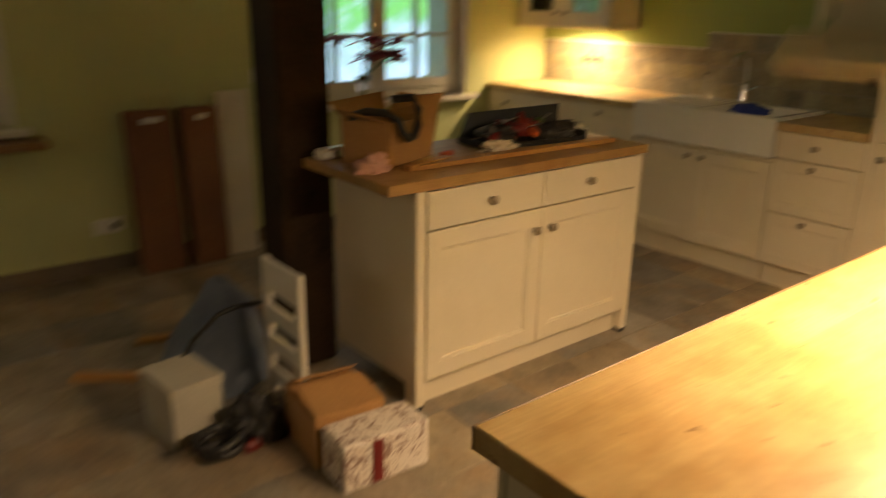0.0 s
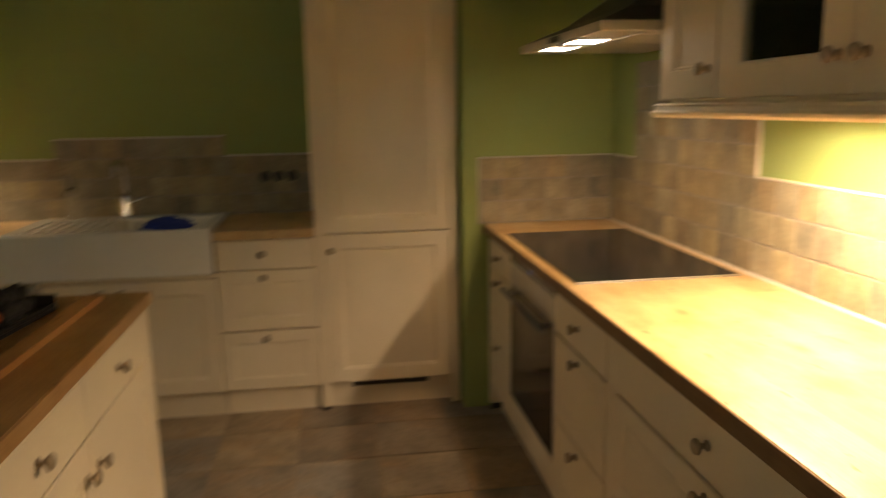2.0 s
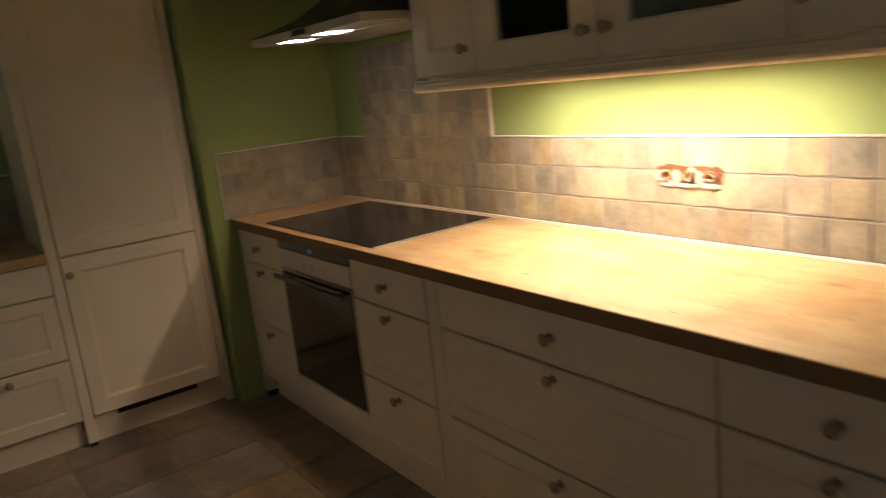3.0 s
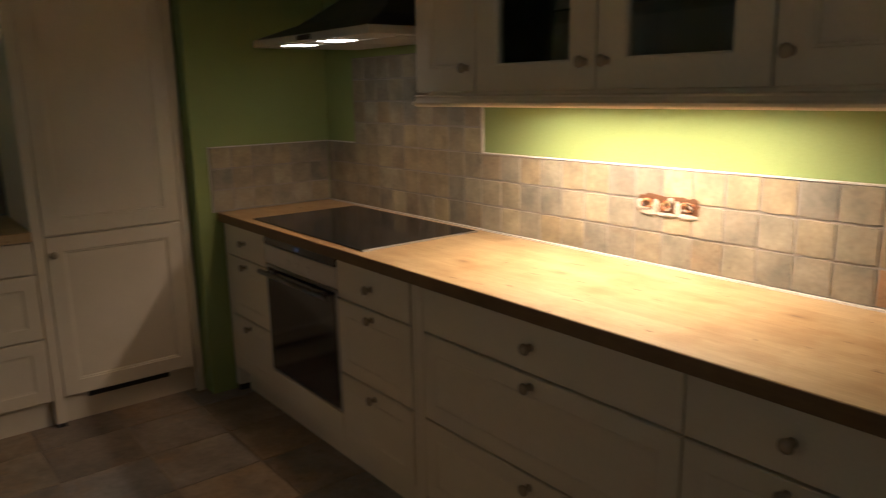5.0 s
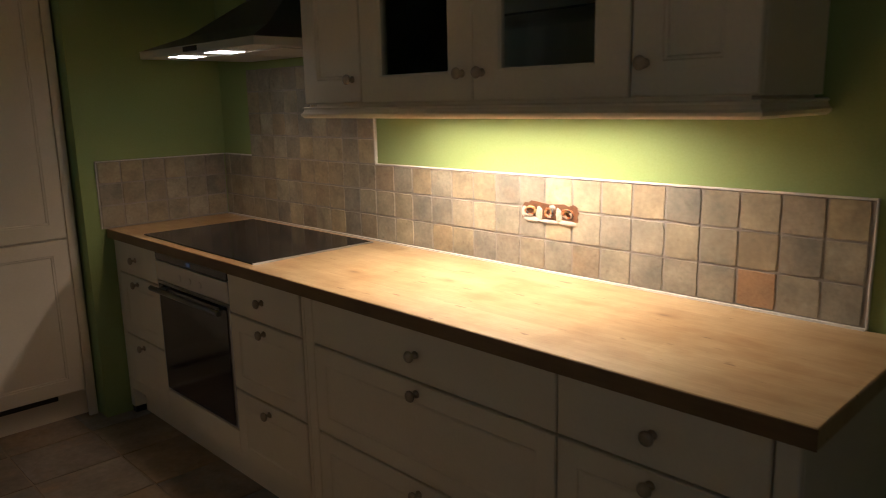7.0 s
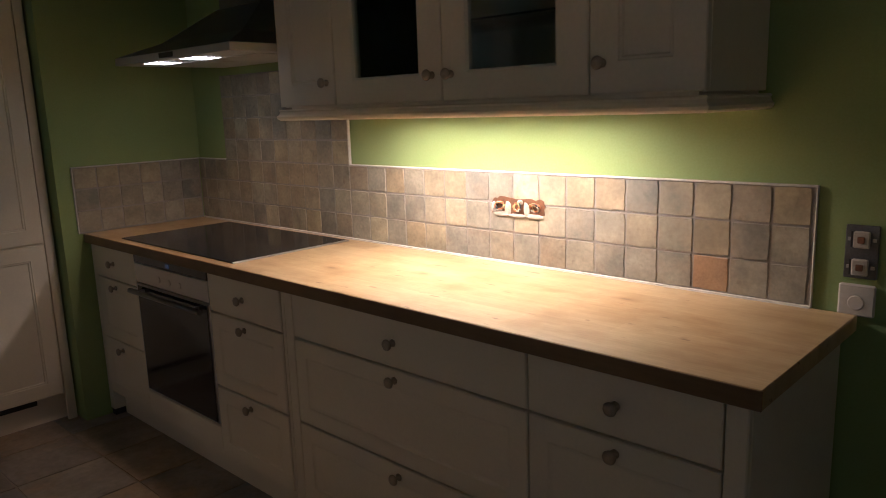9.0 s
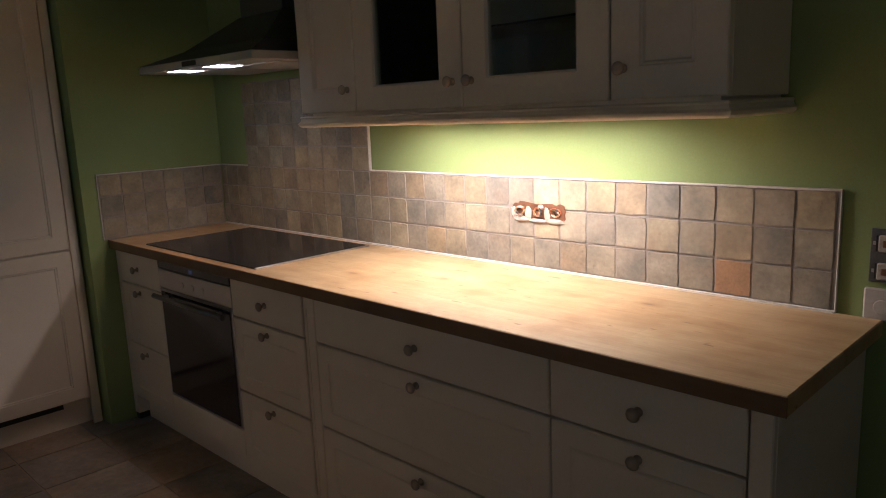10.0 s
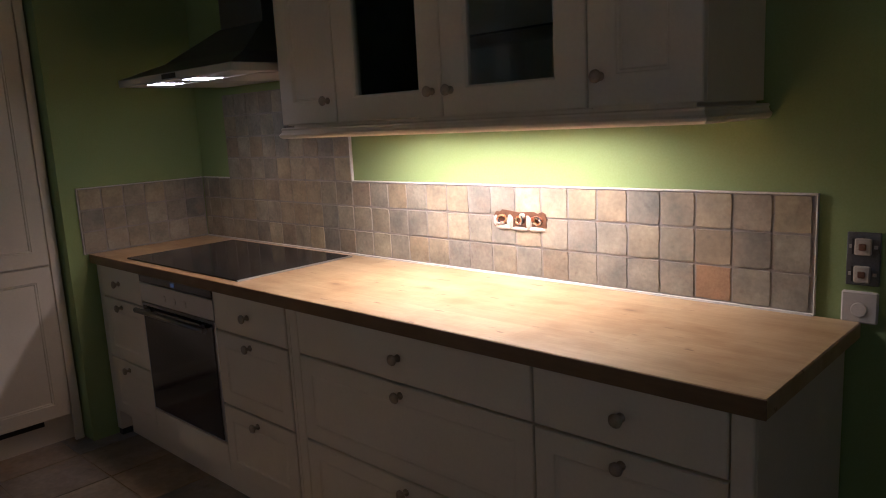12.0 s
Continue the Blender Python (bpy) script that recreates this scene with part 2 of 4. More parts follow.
M_TILE = mat("tumbled_stone_wall_tile", (0.4, 0.33, 0.25), 0.55)
random_tint(M_TILE, [(0.00, (0.258, 0.238, 0.182)), (0.10, (0.398, 0.352, 0.228)), (0.22, (0.286, 0.277, 0.225)), (0.34, (0.426, 0.370, 0.221)), (0.46, (0.299, 0.254, 0.173)), (0.58, (0.384, 0.355, 0.256)), (0.70, (0.266, 0.254, 0.203)), (0.80, (0.434, 0.394, 0.263)), (0.90, (0.355, 0.294, 0.181)), (1.00, (0.405, 0.374, 0.266))], 9, 0.95, 0.56, (0.38, 0.26, 0.145), 0.34)
M_TILERUST = mat("rust_orange_stone_tile", (0.42, 0.22, 0.09), 0.55)
random_tint(M_TILERUST, [(0.0, (0.37, 0.225, 0.11)), (1.0, (0.40, 0.25, 0.125))], 14, 0.7, 0.62)
M_SLATE = mat("multicolour_slate_floor_tile", (0.2, 0.17, 0.13), 0.5)
random_tint(M_SLATE, [(0.0, (0.250, 0.216, 0.180)), (0.2, (0.395, 0.322, 0.222)), (0.4, (0.262, 0.262, 0.255)), (0.6, (0.440, 0.362, 0.250)), (0.8, (0.246, 0.240, 0.225)), (1.0, (0.375, 0.292, 0.196))], 4.2, 0.9, 0.45, (0.42, 0.25, 0.11), 0.6)

M_GLASS = mat("clear_glass", (1, 1, 1), 0.02)
bsdf(M_GLASS).inputs["Transmission Weight"].default_value = 1.0
bsdf(M_GLASS).inputs["IOR"].default_value = 1.45
M_PANE = mat("thin_cabinet_glass", (1, 1, 1), 0.04)
_nt = M_PANE.node_tree
_t, _gl, _mx, _fr = _nt.nodes.new("ShaderNodeBsdfTransparent"), _nt.nodes.new("ShaderNodeBsdfGlossy"), _nt.nodes.new("ShaderNodeMixShader"), _nt.nodes.new("ShaderNodeFresnel")
_t.inputs[0].default_value, _gl.inputs["Roughness"].default_value, _fr.inputs[0].default_value = (0.94, 0.95, 0.94, 1), 0.04, 1.45
_nt.links.new(_fr.outputs[0], _mx.inputs[0])
_nt.links.new(_t.outputs[0], _mx.inputs[1])
_nt.links.new(_gl.outputs[0], _mx.inputs[2])
_nt.links.new(_mx.outputs[0], _nt.nodes["Material Output"].inputs[0])
M_LAMP = mat("lamp_diffuser", (1, 1, 1), 0.5)
bsdf(M_LAMP).inputs["Emission Color"].default_value = (1.0, 0.86, 0.66, 1)
bsdf(M_LAMP).inputs["Emission Strength"].default_value = 12.0
M_CLOCK = mat("oven_clock_display", (0.01, 0.01, 0.02), 0.2)
bsdf(M_CLOCK).inputs["Emission Color"].default_value = (0.45, 0.65, 1.0, 1)
bsdf(M_CLOCK).inputs["Emission Strength"].default_value = 0.05
M_GARDEN = mat("garden_backdrop", (0, 0, 0), 1.0, 0.0, 0.0)
_v = coords(M_GARDEN, (1, 1, 1), world_space=True)
_a = noise_tex(M_GARDEN, coords(M_GARDEN, (1.0, 1.0, 2.2), world_space=True), 1.6, 9, 0.75)
_sep = node(M_GARDEN, "ShaderNodeSeparateXYZ")
link(M_GARDEN, _v, _sep.inputs[0])
_mr = node(M_GARDEN, "ShaderNodeMapRange")
_mr.inputs[1].default_value, _mr.inputs[2].default_value = -0.4, 4.2
link(M_GARDEN, _sep.outputs[2], _mr.inputs[0])
_g = ramp(M_GARDEN, mix(M_GARDEN, 0.5, _mr.outputs[0], _a), [(0.22, (0.22, 0.36, 0.56)), (0.36, (0.17, 0.30, 0.40)), (0.44, (0.06, 0.24, 0.08)), (0.54, (0.10, 0.31, 0.12)), (0.62, (0.03, 0.11, 0.05)), (0.75, (0.10, 0.17, 0.24))])
link(M_GARDEN, _g, bsdf(M_GARDEN).inputs["Emission Color"])
bsdf(M_GARDEN).inputs["Emission Strength"].default_value = 1.5


# ---- mesh helpers ----
def add_box(bm, x0, y0, z0, x1, y1, z1, bev=0.0, seg=1):
    t = bmesh.new()
    bmesh.ops.create_cube(t, size=1.0)
    bmesh.ops.transform(t, matrix=Matrix.Translation(((x0 + x1) / 2, (y0 + y1) / 2, (z0 + z1) / 2)) @ Matrix.Diagonal((abs(x1 - x0), abs(y1 - y0), abs(z1 - z0), 1)), verts=t.verts)
    if bev:
        bmesh.ops.bevel(t, geom=list(t.edges), offset=bev, segments=seg, affect="EDGES", profile=0.5)
    me = bpy.data.meshes.new("tmp")
    t.to_mesh(me)
    bm.from_mesh(me)
    bpy.data.meshes.remove(me)
    t.free()


def boxes(*rows, bev=0.0):
    bm = bmesh.new()
    for r in rows:
        add_box(bm, *r, bev=bev)
    return bm


def add_rings(bm, rings, cap_first=True, cap_last=True, smooth=False):
    """Joins equal loops of points with quads."""
    vs = [[bm.verts.new(p) for p in r] for r in rings]
    n = len(vs[0])
    fs = []
    for a, b in zip(vs, vs[1:]):
        for i in range(n):
            fs.append(bm.faces.new((a[i], a[(i + 1) % n], b[(i + 1) % n], b[i])))
    if cap_first:
        bm.faces.new(list(reversed(vs[0])))
    if cap_last:
        bm.faces.new(vs[-1])
    for f in fs:
        f.smooth = smooth
    return bm


def lathe(profile, n=16, axis="z", bm=None, at=(0, 0, 0), smooth=True):
    """Turns (radius, height) pairs round an axis through at."""
    bm = bm or bmesh.new()
    rings = []
    for r, h in profile:
        loop = []
        for i in range(n):
            a = 2 * math.pi * i / n
            u, v = r * math.cos(a), r * math.sin(a)
            p = (u, v, h) if axis == "z" else ((u, -h, v) if axis == "-y" else (h, u, v))
            loop.append((p[0] + at[0], p[1] + at[1], p[2] + at[2]))
        rings.append(loop)
    add_rings(bm, rings, True, True, smooth)
    bmesh.ops.recalc_face_normals(bm, faces=list(bm.faces))
    return bm


def tube(points, radius, n=8, bm=None):
    """A round bar along points."""
    bm = bm or bmesh.new()
    pts = [Vector(p) for p in points]
    rings = []
    up = Vector((0.13, 0.31, 0.94)).normalized()
    for i, p in enumerate(pts):
        d = (pts[min(i + 1, len(pts) - 1)] - pts[max(i - 1, 0)]).normalized()
        u = d.cross(up)
        if u.length < 0.05:
            u = d.cross(Vector((1, 0, 0)))
        u.normalize()
        w = d.cross(u)
        rings.append([tuple(p + radius * (math.cos(2 * math.pi * k / n) * u + math.sin(2 * math.pi * k / n) * w)) for k in range(n)])
    add_rings(bm, rings, True, True, True)
    bmesh.ops.recalc_face_normals(bm, faces=list(bm.faces))
    return bm


def front_rings(x0, x1, z0, z1, steps, hole=False, low=1.0):
    """A cabinet front in the xz plane: nested rectangles at (inset, y)."""
    bm = bmesh.new()
    rings = [[(x0 + d, y, z0 + d * low), (x1 - d, y, z0 + d * low), (x1 - d, y, z1 - d), (x0 + d, y, z1 - d)] for d, y in steps]
    if hole:
        rings.append(rings[0])
        add_rings(bm, rings, False, False)
        bmesh.ops.remove_doubles(bm, verts=list(bm.verts), dist=1e-6)
    else:
        add_rings(bm, rings)
    bmesh.ops.recalc_face_normals(bm, faces=list(bm.faces))
    return bm


FLAT = [(0, 0), (0, -0.017), (0.003, -0.020)]


def slim(rail=0.055):
    return FLAT + [(rail, -0.020), (rail + 0.004, -0.0175), (rail + 0.012, -0.0160)]


def shaker(rail=0.06):
    return FLAT + [(rail, -0.020), (rail + 0.003, -0.0165), (rail + 0.008, -0.0165), (rail + 0.012, -0.011)]


def mesh_of(name, bm, material):
    me = bpy.data.meshes.new(name)
    bm.to_mesh(me)
    bm.free()
    me.materials.append(material)
    return me


def part(name, bm, material, parent, label=""):
    ob = new(name, mesh_of(name, bm, material))
    ob.parent = parent
    return tagged(ob, label)


def piece(name, me, parent, m):
    ob = new(name, me)
    ob.parent = parent
    ob.matrix_basis = m
    return ob


def thing(name, m, label, category, group="", kind=""):
    ob = new(name)
    ob.empty_display_size = 0.1
    ob.matrix_world = m
    return tagged(ob, label, category, group, kind)


def solid(name, bm, material, label, category, m=None, group="", kind=""):
    ob = new(name, mesh_of(name, bm, material))
    if m is not None:
        ob.matrix_world = m
    return tagged(ob, label, category, group, kind)


def structure(name, bm, material, label, category):
    return solid(name, bm, material, label, category, kind="structure")


KNOB = mesh_of("knob", lathe([(0.011, 0.0), (0.011, 0.003), (0.006, 0.005), (0.0055, 0.013), (0.010, 0.017), (0.0155, 0.021), (0.0165, 0.025), (0.014, 0.029), (0.006, 0.0315)], 14, "-y"), M_PEWTER)


def knob(parent, x, z, y=-0.020):
    return piece("knob", KNOB, parent, pose(x, y, z))


# ---- the room ----
CEIL = 2.45
structure("wall_south", boxes((-3.26, -0.20, 0, 0.75, OY, CEIL), (-5.2, -0.20, 0, -4.30, OY, CEIL), (-4.30, -0.20, 2.06, -3.26, OY, CEIL)), M_GREEN, "matt lime green painted wall with a doorway", "wall")
structure("wall_east_return", boxes((OX, OY, 0, 0.75, OY + 0.706, CEIL)), M_GREEN, "matt lime green wall block beside the cooking counter", "wall")
structure("wall_east", boxes((0.60, OY + 0.706, 0, 0.75, 4.02, CEIL)), M_GREEN, "matt lime green wall behind the sink", "wall")


def wall_with_openings(y0, y1, x0, x1, z1, holes):
    rows = []
    x = x0
    for a, b, lo, hi in holes:
        rows += [(x, y0, 0, a, y1, z1), (a, y0, 0, b, y1, lo), (a, y0, hi, b, y1, z1)]
        x = b
    rows.append((x, y0, 0, x1, y1, z1))
    return boxes(*rows)


W1 = (-1.60, -0.19, 0.82, 2.20)
W2 = (-4.35, -3.08, 0.82, 2.20)
structure("wall_north", wall_with_openings(4.02, 4.48, -5.2, 0.75, CEIL, [W2, W1]), M_PALE, "pale yellow-green painted wall with two windows", "wall")
# the opening is assumed, made for the added west fill lamp
structure("wall_west", boxes((-5.35, -0.20, 0, -5.2, 1.48, CEIL), (-5.35, 2.72, 0, -5.2, 4.30, CEIL), (-5.35, 1.48, 0, -5.2, 2.72, 0.88), (-5.35, 1.48, 2.12, -5.2, 2.72, CEIL)), M_PALE, "pale yellow-green painted wall with an assumed window", "wall")
structure("ceiling", boxes((-5.35, -1.9, CEIL, 0.75, 4.30, CEIL + 0.15)), M_CEIL, "white painted ceiling", "ceiling")
structure("hall_wall", boxes((-5.2, -1.9, 0, 0.75, -1.75, CEIL), (-5.35, -1.9, 0, -5.2, -0.20, CEIL), (-2.2, -1.75, 0, -2.05, -0.20, CEIL)), M_PALE, "pale plain hallway wall", "wall")
floor = structure("floor", boxes((-5.35, -1.9, -0.12, 0.75, 4.30, -0.003)), M_FLOORBED, "slate tiled floor in mixed browns and greys", "floor")
structure("baseboard", boxes((-5.2, 4.005, 0, -1.62, 4.02, 0.09), (-1.62, 4.005, 0, 0.03, 4.02, 0.09)), M_SKIRT, "brown tile skirting along the wall", "baseboard")
structure("trim", boxes((-3.26, -0.21, 0, -3.235, OY + 0.012, 2.06), (-4.325, -0.21, 0, -4.30, OY + 0.012, 2.06), (-4.325, -0.21, 2.06, -3.235, OY + 0.012, 2.09)), M_WHITEWOOD, "white painted doorway lining", "trim")


def window(name, x0, x1, z0, z1, y, label, m=None):
    w = thing(name, m or pose(x0, y, z0), label, "window", kind="structure")
    W, H = x1 - x0, z1 - z0
    part("window_frame", boxes((0, -0.03, 0, 0.06, 0.04, H), (W - 0.06, -0.03, 0, W, 0.04, H), (0.06, -0.03, 0, W - 0.06, 0.04, 0.055), (0.06, -0.03, H - 0.055, W - 0.06, 0.04, H), bev=0.004), M_WHITEWOOD, w)
    part("reveal_lining", boxes((W - 0.012, -0.118, 0, W, -0.031, H), (0, -0.118, 0, 0.012, -0.031, H)), M_WHITEWOOD, w)
    part("window_sill", boxes((-0.05, -0.20, -0.035, W + 0.05, -0.032, 0.0), bev=0.006), M_WHITEWOOD, w)
    part("outer_reveal", boxes((W - 0.012, 0.042, 0, W, 0.34, H), (0, 0.042, 0, 0.012, 0.34, H), (0.012, 0.042, 0, W - 0.012, 0.36, 0.02)), M_WHITEWOOD, w, "white painted outer reveal")
    half = (W - 0.12) / 2
    for k in range(2):
        a = 0.06 + k * half
        b = a + half
        s = part("sash", boxes((a + 0.002, -0.045, 0.057, a + 0.058, 0.02, H - 0.057), (b - 0.058, -0.045, 0.057, b - 0.002, 0.02, H - 0.057), (a + 0.058, -0.045, 0.057, b - 0.058, 0.02, 0.12), (a + 0.058, -0.045, H - 0.115, b - 0.058, 0.02, H - 0.057), bev=0.004), M_WHITEWOOD, w)
        part("glazing_bar", boxes(((a + b) / 2 - 0.011, -0.038, 0.12, (a + b) / 2 + 0.011, 0.012, H - 0.115)), M_WHITEWOOD, s)
        for r in range(1, 4):
            z = 0.12 + r * (H - 0.235) / 4
            part("glazing_bar", boxes((a + 0.058, -0.036, z - 0.011, b - 0.058, 0.010, z + 0.011)), M_WHITEWOOD, s)
        g = part("pane", boxes((a + 0.05, -0.016, 0.11, b - 0.05, -0.011, H - 0.11)), M_GLASS, s)
        g.visible_shadow = False
    return w


window("window_1", *W1, 4.14, "white painted casement window with small panes")
window("window_2", *W2, 4.14, "white painted casement window with small panes")
# assumed window, never in view, put round the west fill lamp
window("assumed_window_3", 1.48, 2.72, 0.88, 2.12, 0, "white painted casement window with small panes", pose(-5.31, 1.48, 0.88, 0, 0, 90))
structure("backdrop", boxes((-16, 12.0, -3, 14, 12.05, 9)), M_GARDEN, "green sloping garden with trees, seen through the window", "garden")
structure("ground", boxes((-16, 4.30, -0.5, 14, 12.0, -0.35)), M_STEM, "grass outside the window", "ground")


# ---- kitchen units ----
def unit(name, m, w, fronts, label, depth=0.56, top=0.845, low=0.125, body_low=None, feet=(), group="fitted kitchen units", category="cabinet"):
    """A cabinet whose front looks along its local -y. fronts: (name, x0, x1, z0, z1, style, knobs)."""
    c = thing(name, m, label, category, group)
    z0 = low if body_low is None else body_low
    part("carcass", boxes((0.001, 0.002, z0, w - 0.001, depth, top), bev=0.0015), M_CREAM, c)
    part("plinth", boxes((0.002, 0.035, 0.0, w - 0.002, 0.05, z0)), M_CREAM, c)
    for nm, x0, x1, a, b, style, knobs in fronts:
        f = part(nm, front_rings(x0 + 0.0014, x1 - 0.0014, a + 0.0014, b - 0.0014, FLAT if style == "flat" else slim() if style == "slim" else shaker(0.065)), M_CREAM, c)
        for kx, kz in knobs:
            knob(f, kx, kz)
    for fx in feet:
        part("leg", boxes((fx, -0.016, 0.018, fx + 0.042, 0.03, top), bev=0.003), M_CREAM, c)
        part("foot", boxes((fx + 0.004, -0.012, 0.0, fx + 0.038, 0.026, 0.018)), M_BLACK, c)
    return c


CF = 0.572                      # carcass front line of the cooking counter


def counter_at(x):
    return pose(OX + x, OY + CF, 0, 0, 0, 180)


def drawers(w, k0=0.0):
    c = w / 2 + k0
    return [("drawer_front", 0, w, 0.695, 0.845, "flat", [(c, 0.769)]), ("drawer_front", 0, w, 0.405, 0.691, "slim", [(c, 0.659)]), ("drawer_front", 0, w, 0.125, 0.401, "slim", [(c, 0.366)])]


unit("drawer_unit", counter_at(-0.046), 0.405, drawers(0.405, -0.014), "narrow cream three-drawer base unit beside the oven")
unit("drawer_unit", counter_at(-1.052), 0.457, drawers(0.457), "cream three-drawer base unit with pewter knobs")
unit("drawer_unit", counter_at(-1.576), 0.930, drawers(0.930, 0.005), "wide cream three-drawer base unit with pewter knobs")
unit("drawer_unit", counter_at(-2.508), 0.465, drawers(0.465), "cream three-drawer base unit at the counter end")
fl = thing("filler_post", counter_at(-1.511), "cream painted filler post between two drawer units", "panel")
part("post", boxes((0.002, -0.018, 0.0, 0.063, 0.04, 0.845), bev=0.003), M_CREAM, fl)
part("groove", boxes((0.018, -0.0195, 0.10, 0.021, -0.0175, 0.80)), M_CREAM, fl)
fl = thing("corner_post", counter_at(0.0), "cream painted corner leg beside the green wall", "panel")
part("post", boxes((0.004, -0.018, 0.03, 0.045, 0.04, 0.845), bev=0.003), M_CREAM, fl)
part("foot", boxes((0.008, -0.014, 0.0, 0.041, 0.036, 0.03)), M_BLACK, fl)
fl = thing("end_panel", counter_at(-2.975), "cream painted side panel closing the counter", "panel")
part("panel", boxes((0.001, 0.0, 0.0, 0.046, 0.555, 0.845), bev=0.002), M_CREAM, fl)
part("front_strip", boxes((0.001, -0.020, 0.0, 0.046, -0.0005, 0.845), bev=0.003), M_CREAM, fl)

# built-in oven
ov = thing("oven", counter_at(-0.446), "built-in oven with black glass door and steel trim", "oven")
part("housing", boxes((0.002, 0.0, 0.125, 0.608, 0.55, 0.843)), M_CREAM, ov)
part("plinth", boxes((0.002, 0.035, 0.0, 0.608, 0.05, 0.125)), M_CREAM, ov)
part("lower_panel", front_rings(0.004, 0.606, 0.127, 0.232, FLAT), M_CREAM, ov)
part("display_panel", boxes((0.006, -0.022, 0.806, 0.604, 0.0, 0.842), bev=0.002), M_BLACKGLASS, ov)
clock = part("clock", boxes((0.290, -0.0235, 0.816, 0.318, -0.022, 0.830)), M_CLOCK, ov, "small blue lit clock display")
panel = part("control_panel", boxes((0.006, -0.022, 0.722, 0.604, 0.0, 0.804), bev=0.002), M_STEEL, ov, "brushed steel control strip")
for kx in (0.22, 0.305, 0.39):
    part("dial", lathe([(0.013, 0.0), (0.013, 0.0012), (0.011, 0.0018)], 16, "-y", at=(kx, -0.022, 0.757)), M_STEEL, panel)
door = part("door", boxes((0.006, -0.020, 0.240, 0.604, 0.0, 0.716), bev=0.002), M_STEEL, ov)
part("glass", boxes((0.020, -0.024, 0.247, 0.590, -0.0205, 0.707), bev=0.0015), M_BLACKGLASS, door, "black glass oven window")
part("handle", tube([(0.012, -0.055, 0.690), (0.590, -0.055, 0.690)], 0.011, 10), M_HOOD, door)
for bx in (0.07, 0.52):
    part("handle_bracket", boxes((bx, -0.052, 0.683, bx + 0.015, -0.024, 0.697)), M_STEEL, door)

# worktops
WT = 0.887


def worktop(name, x0, y0, x1, y1, z0, z1, material, label, edge):
    """An oak slab with a thin band glued to its front edge (edge: 'y+', 'y-' or 'x-')."""
    w = thing(name, pose(x0, y0, z0), label, "worktop")
    W, D, H = x1 - x0, y1 - y0, z1 - z0
    g = 0.003
    top = {"y+": (0, 0, 0, W, D - g, H), "y-": (0, g, 0, W, D, H), "x-": (g, 0, 0, W, D, H)}[edge]
    band = {"y+": (0, D - g, 0.0005, W, D, H - 0.0005), "y-": (0, 0, 0.0005, W, g, H - 0.0005), "x-": (0, 0, 0.0005, g, D, H - 0.0005)}[edge]
    part("slab", boxes(top, bev=0.003), material, w)
    # the cooking counter's band is coloured darker for shade; the others match their slab
    part("edge_band", boxes(band, bev=0.001), M_OAKSHADE if edge == "y+" else material, w)
    return w


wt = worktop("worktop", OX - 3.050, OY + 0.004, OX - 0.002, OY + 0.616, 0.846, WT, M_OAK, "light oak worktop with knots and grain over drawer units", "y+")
hob = thing("hob", pose(OX - 1.212, OY + 0.052, WT), "frameless black ceramic glass hob set into the worktop", "hob")
part("glass", boxes((0.0, 0.0, 0.0005, 0.897, 0.524, 0.006), bev=0.002), M_BLACKGLASS, hob)
part("edge_trim", boxes((-0.006, -0.002, 0.0003, 0.0, 0.526, 0.0068), bev=0.001), M_STEEL, hob, "thin steel edge strip")

# cooker hood
hd = thing("cooker_hood", pose(OX - 0.768, OY, 1.618), "dark steel pyramid cooker hood over the hob", "cooker hood")
bm = bmesh.new()
hw, hy, hl = 0.447, 0.515, 0.030
add_rings(bm, [[(-hw, 0.004, hl), (hw, 0.004, hl), (hw, hy, hl), (-hw, hy, hl)], [(-hw + 0.012, 0.004, hl + 0.006), (hw - 0.012, 0.004, hl + 0.006), (hw - 0.012, hy - 0.012, hl + 0.006), (-hw + 0.012, hy - 0.012, hl + 0.006)], [(-0.32, 0.004, 0.085), (0.30, 0.004, 0.085), (0.30, 0.38, 0.085), (-0.32, 0.38, 0.085)], [(-0.19, 0.004, 0.215), (0.13, 0.004, 0.215), (0.13, 0.205, 0.215), (-0.19, 0.205, 0.215)]])
bmesh.ops.recalc_face_normals(bm, faces=list(bm.faces))
part("canopy", bm, M_HOOD, hd)
part("lip", boxes((-hw - 0.003, 0.004, 0.0, hw + 0.003, hy + 0.003, hl), bev=0.002), M_LIP, hd, "brushed steel lip")
part("chimney", boxes((-0.185, 0.004, 0.215, 0.125, 0.200, CEIL - 1.618), bev=0.002), M_HOOD, hd)
for fx in (-0.39, 0.01):
    part("grease_filter", boxes((fx, 0.05, -0.004, fx + 0.38, 0.375, 0.0), bev=0.001), M_LIP, hd)
panel = part("control_panel", boxes((-0.055, hy + 0.0032, 0.006, 0.055, hy + 0.006, 0.025), bev=0.001), M_BLACK, hd, "small black switch panel")
for lx in (0.170, -0.126):
    lamp = part("lamp_recess", boxes((lx - 0.064, 0.389, -0.003, lx + 0.064, 0.507, 0.0)), M_STEEL, hd)
    part("lamp_glass", boxes((lx - 0.056, 0.397, -0.005, lx + 0.056, 0.499, -0.003)), M_LAMP, lamp, "lit halogen lamp glass")


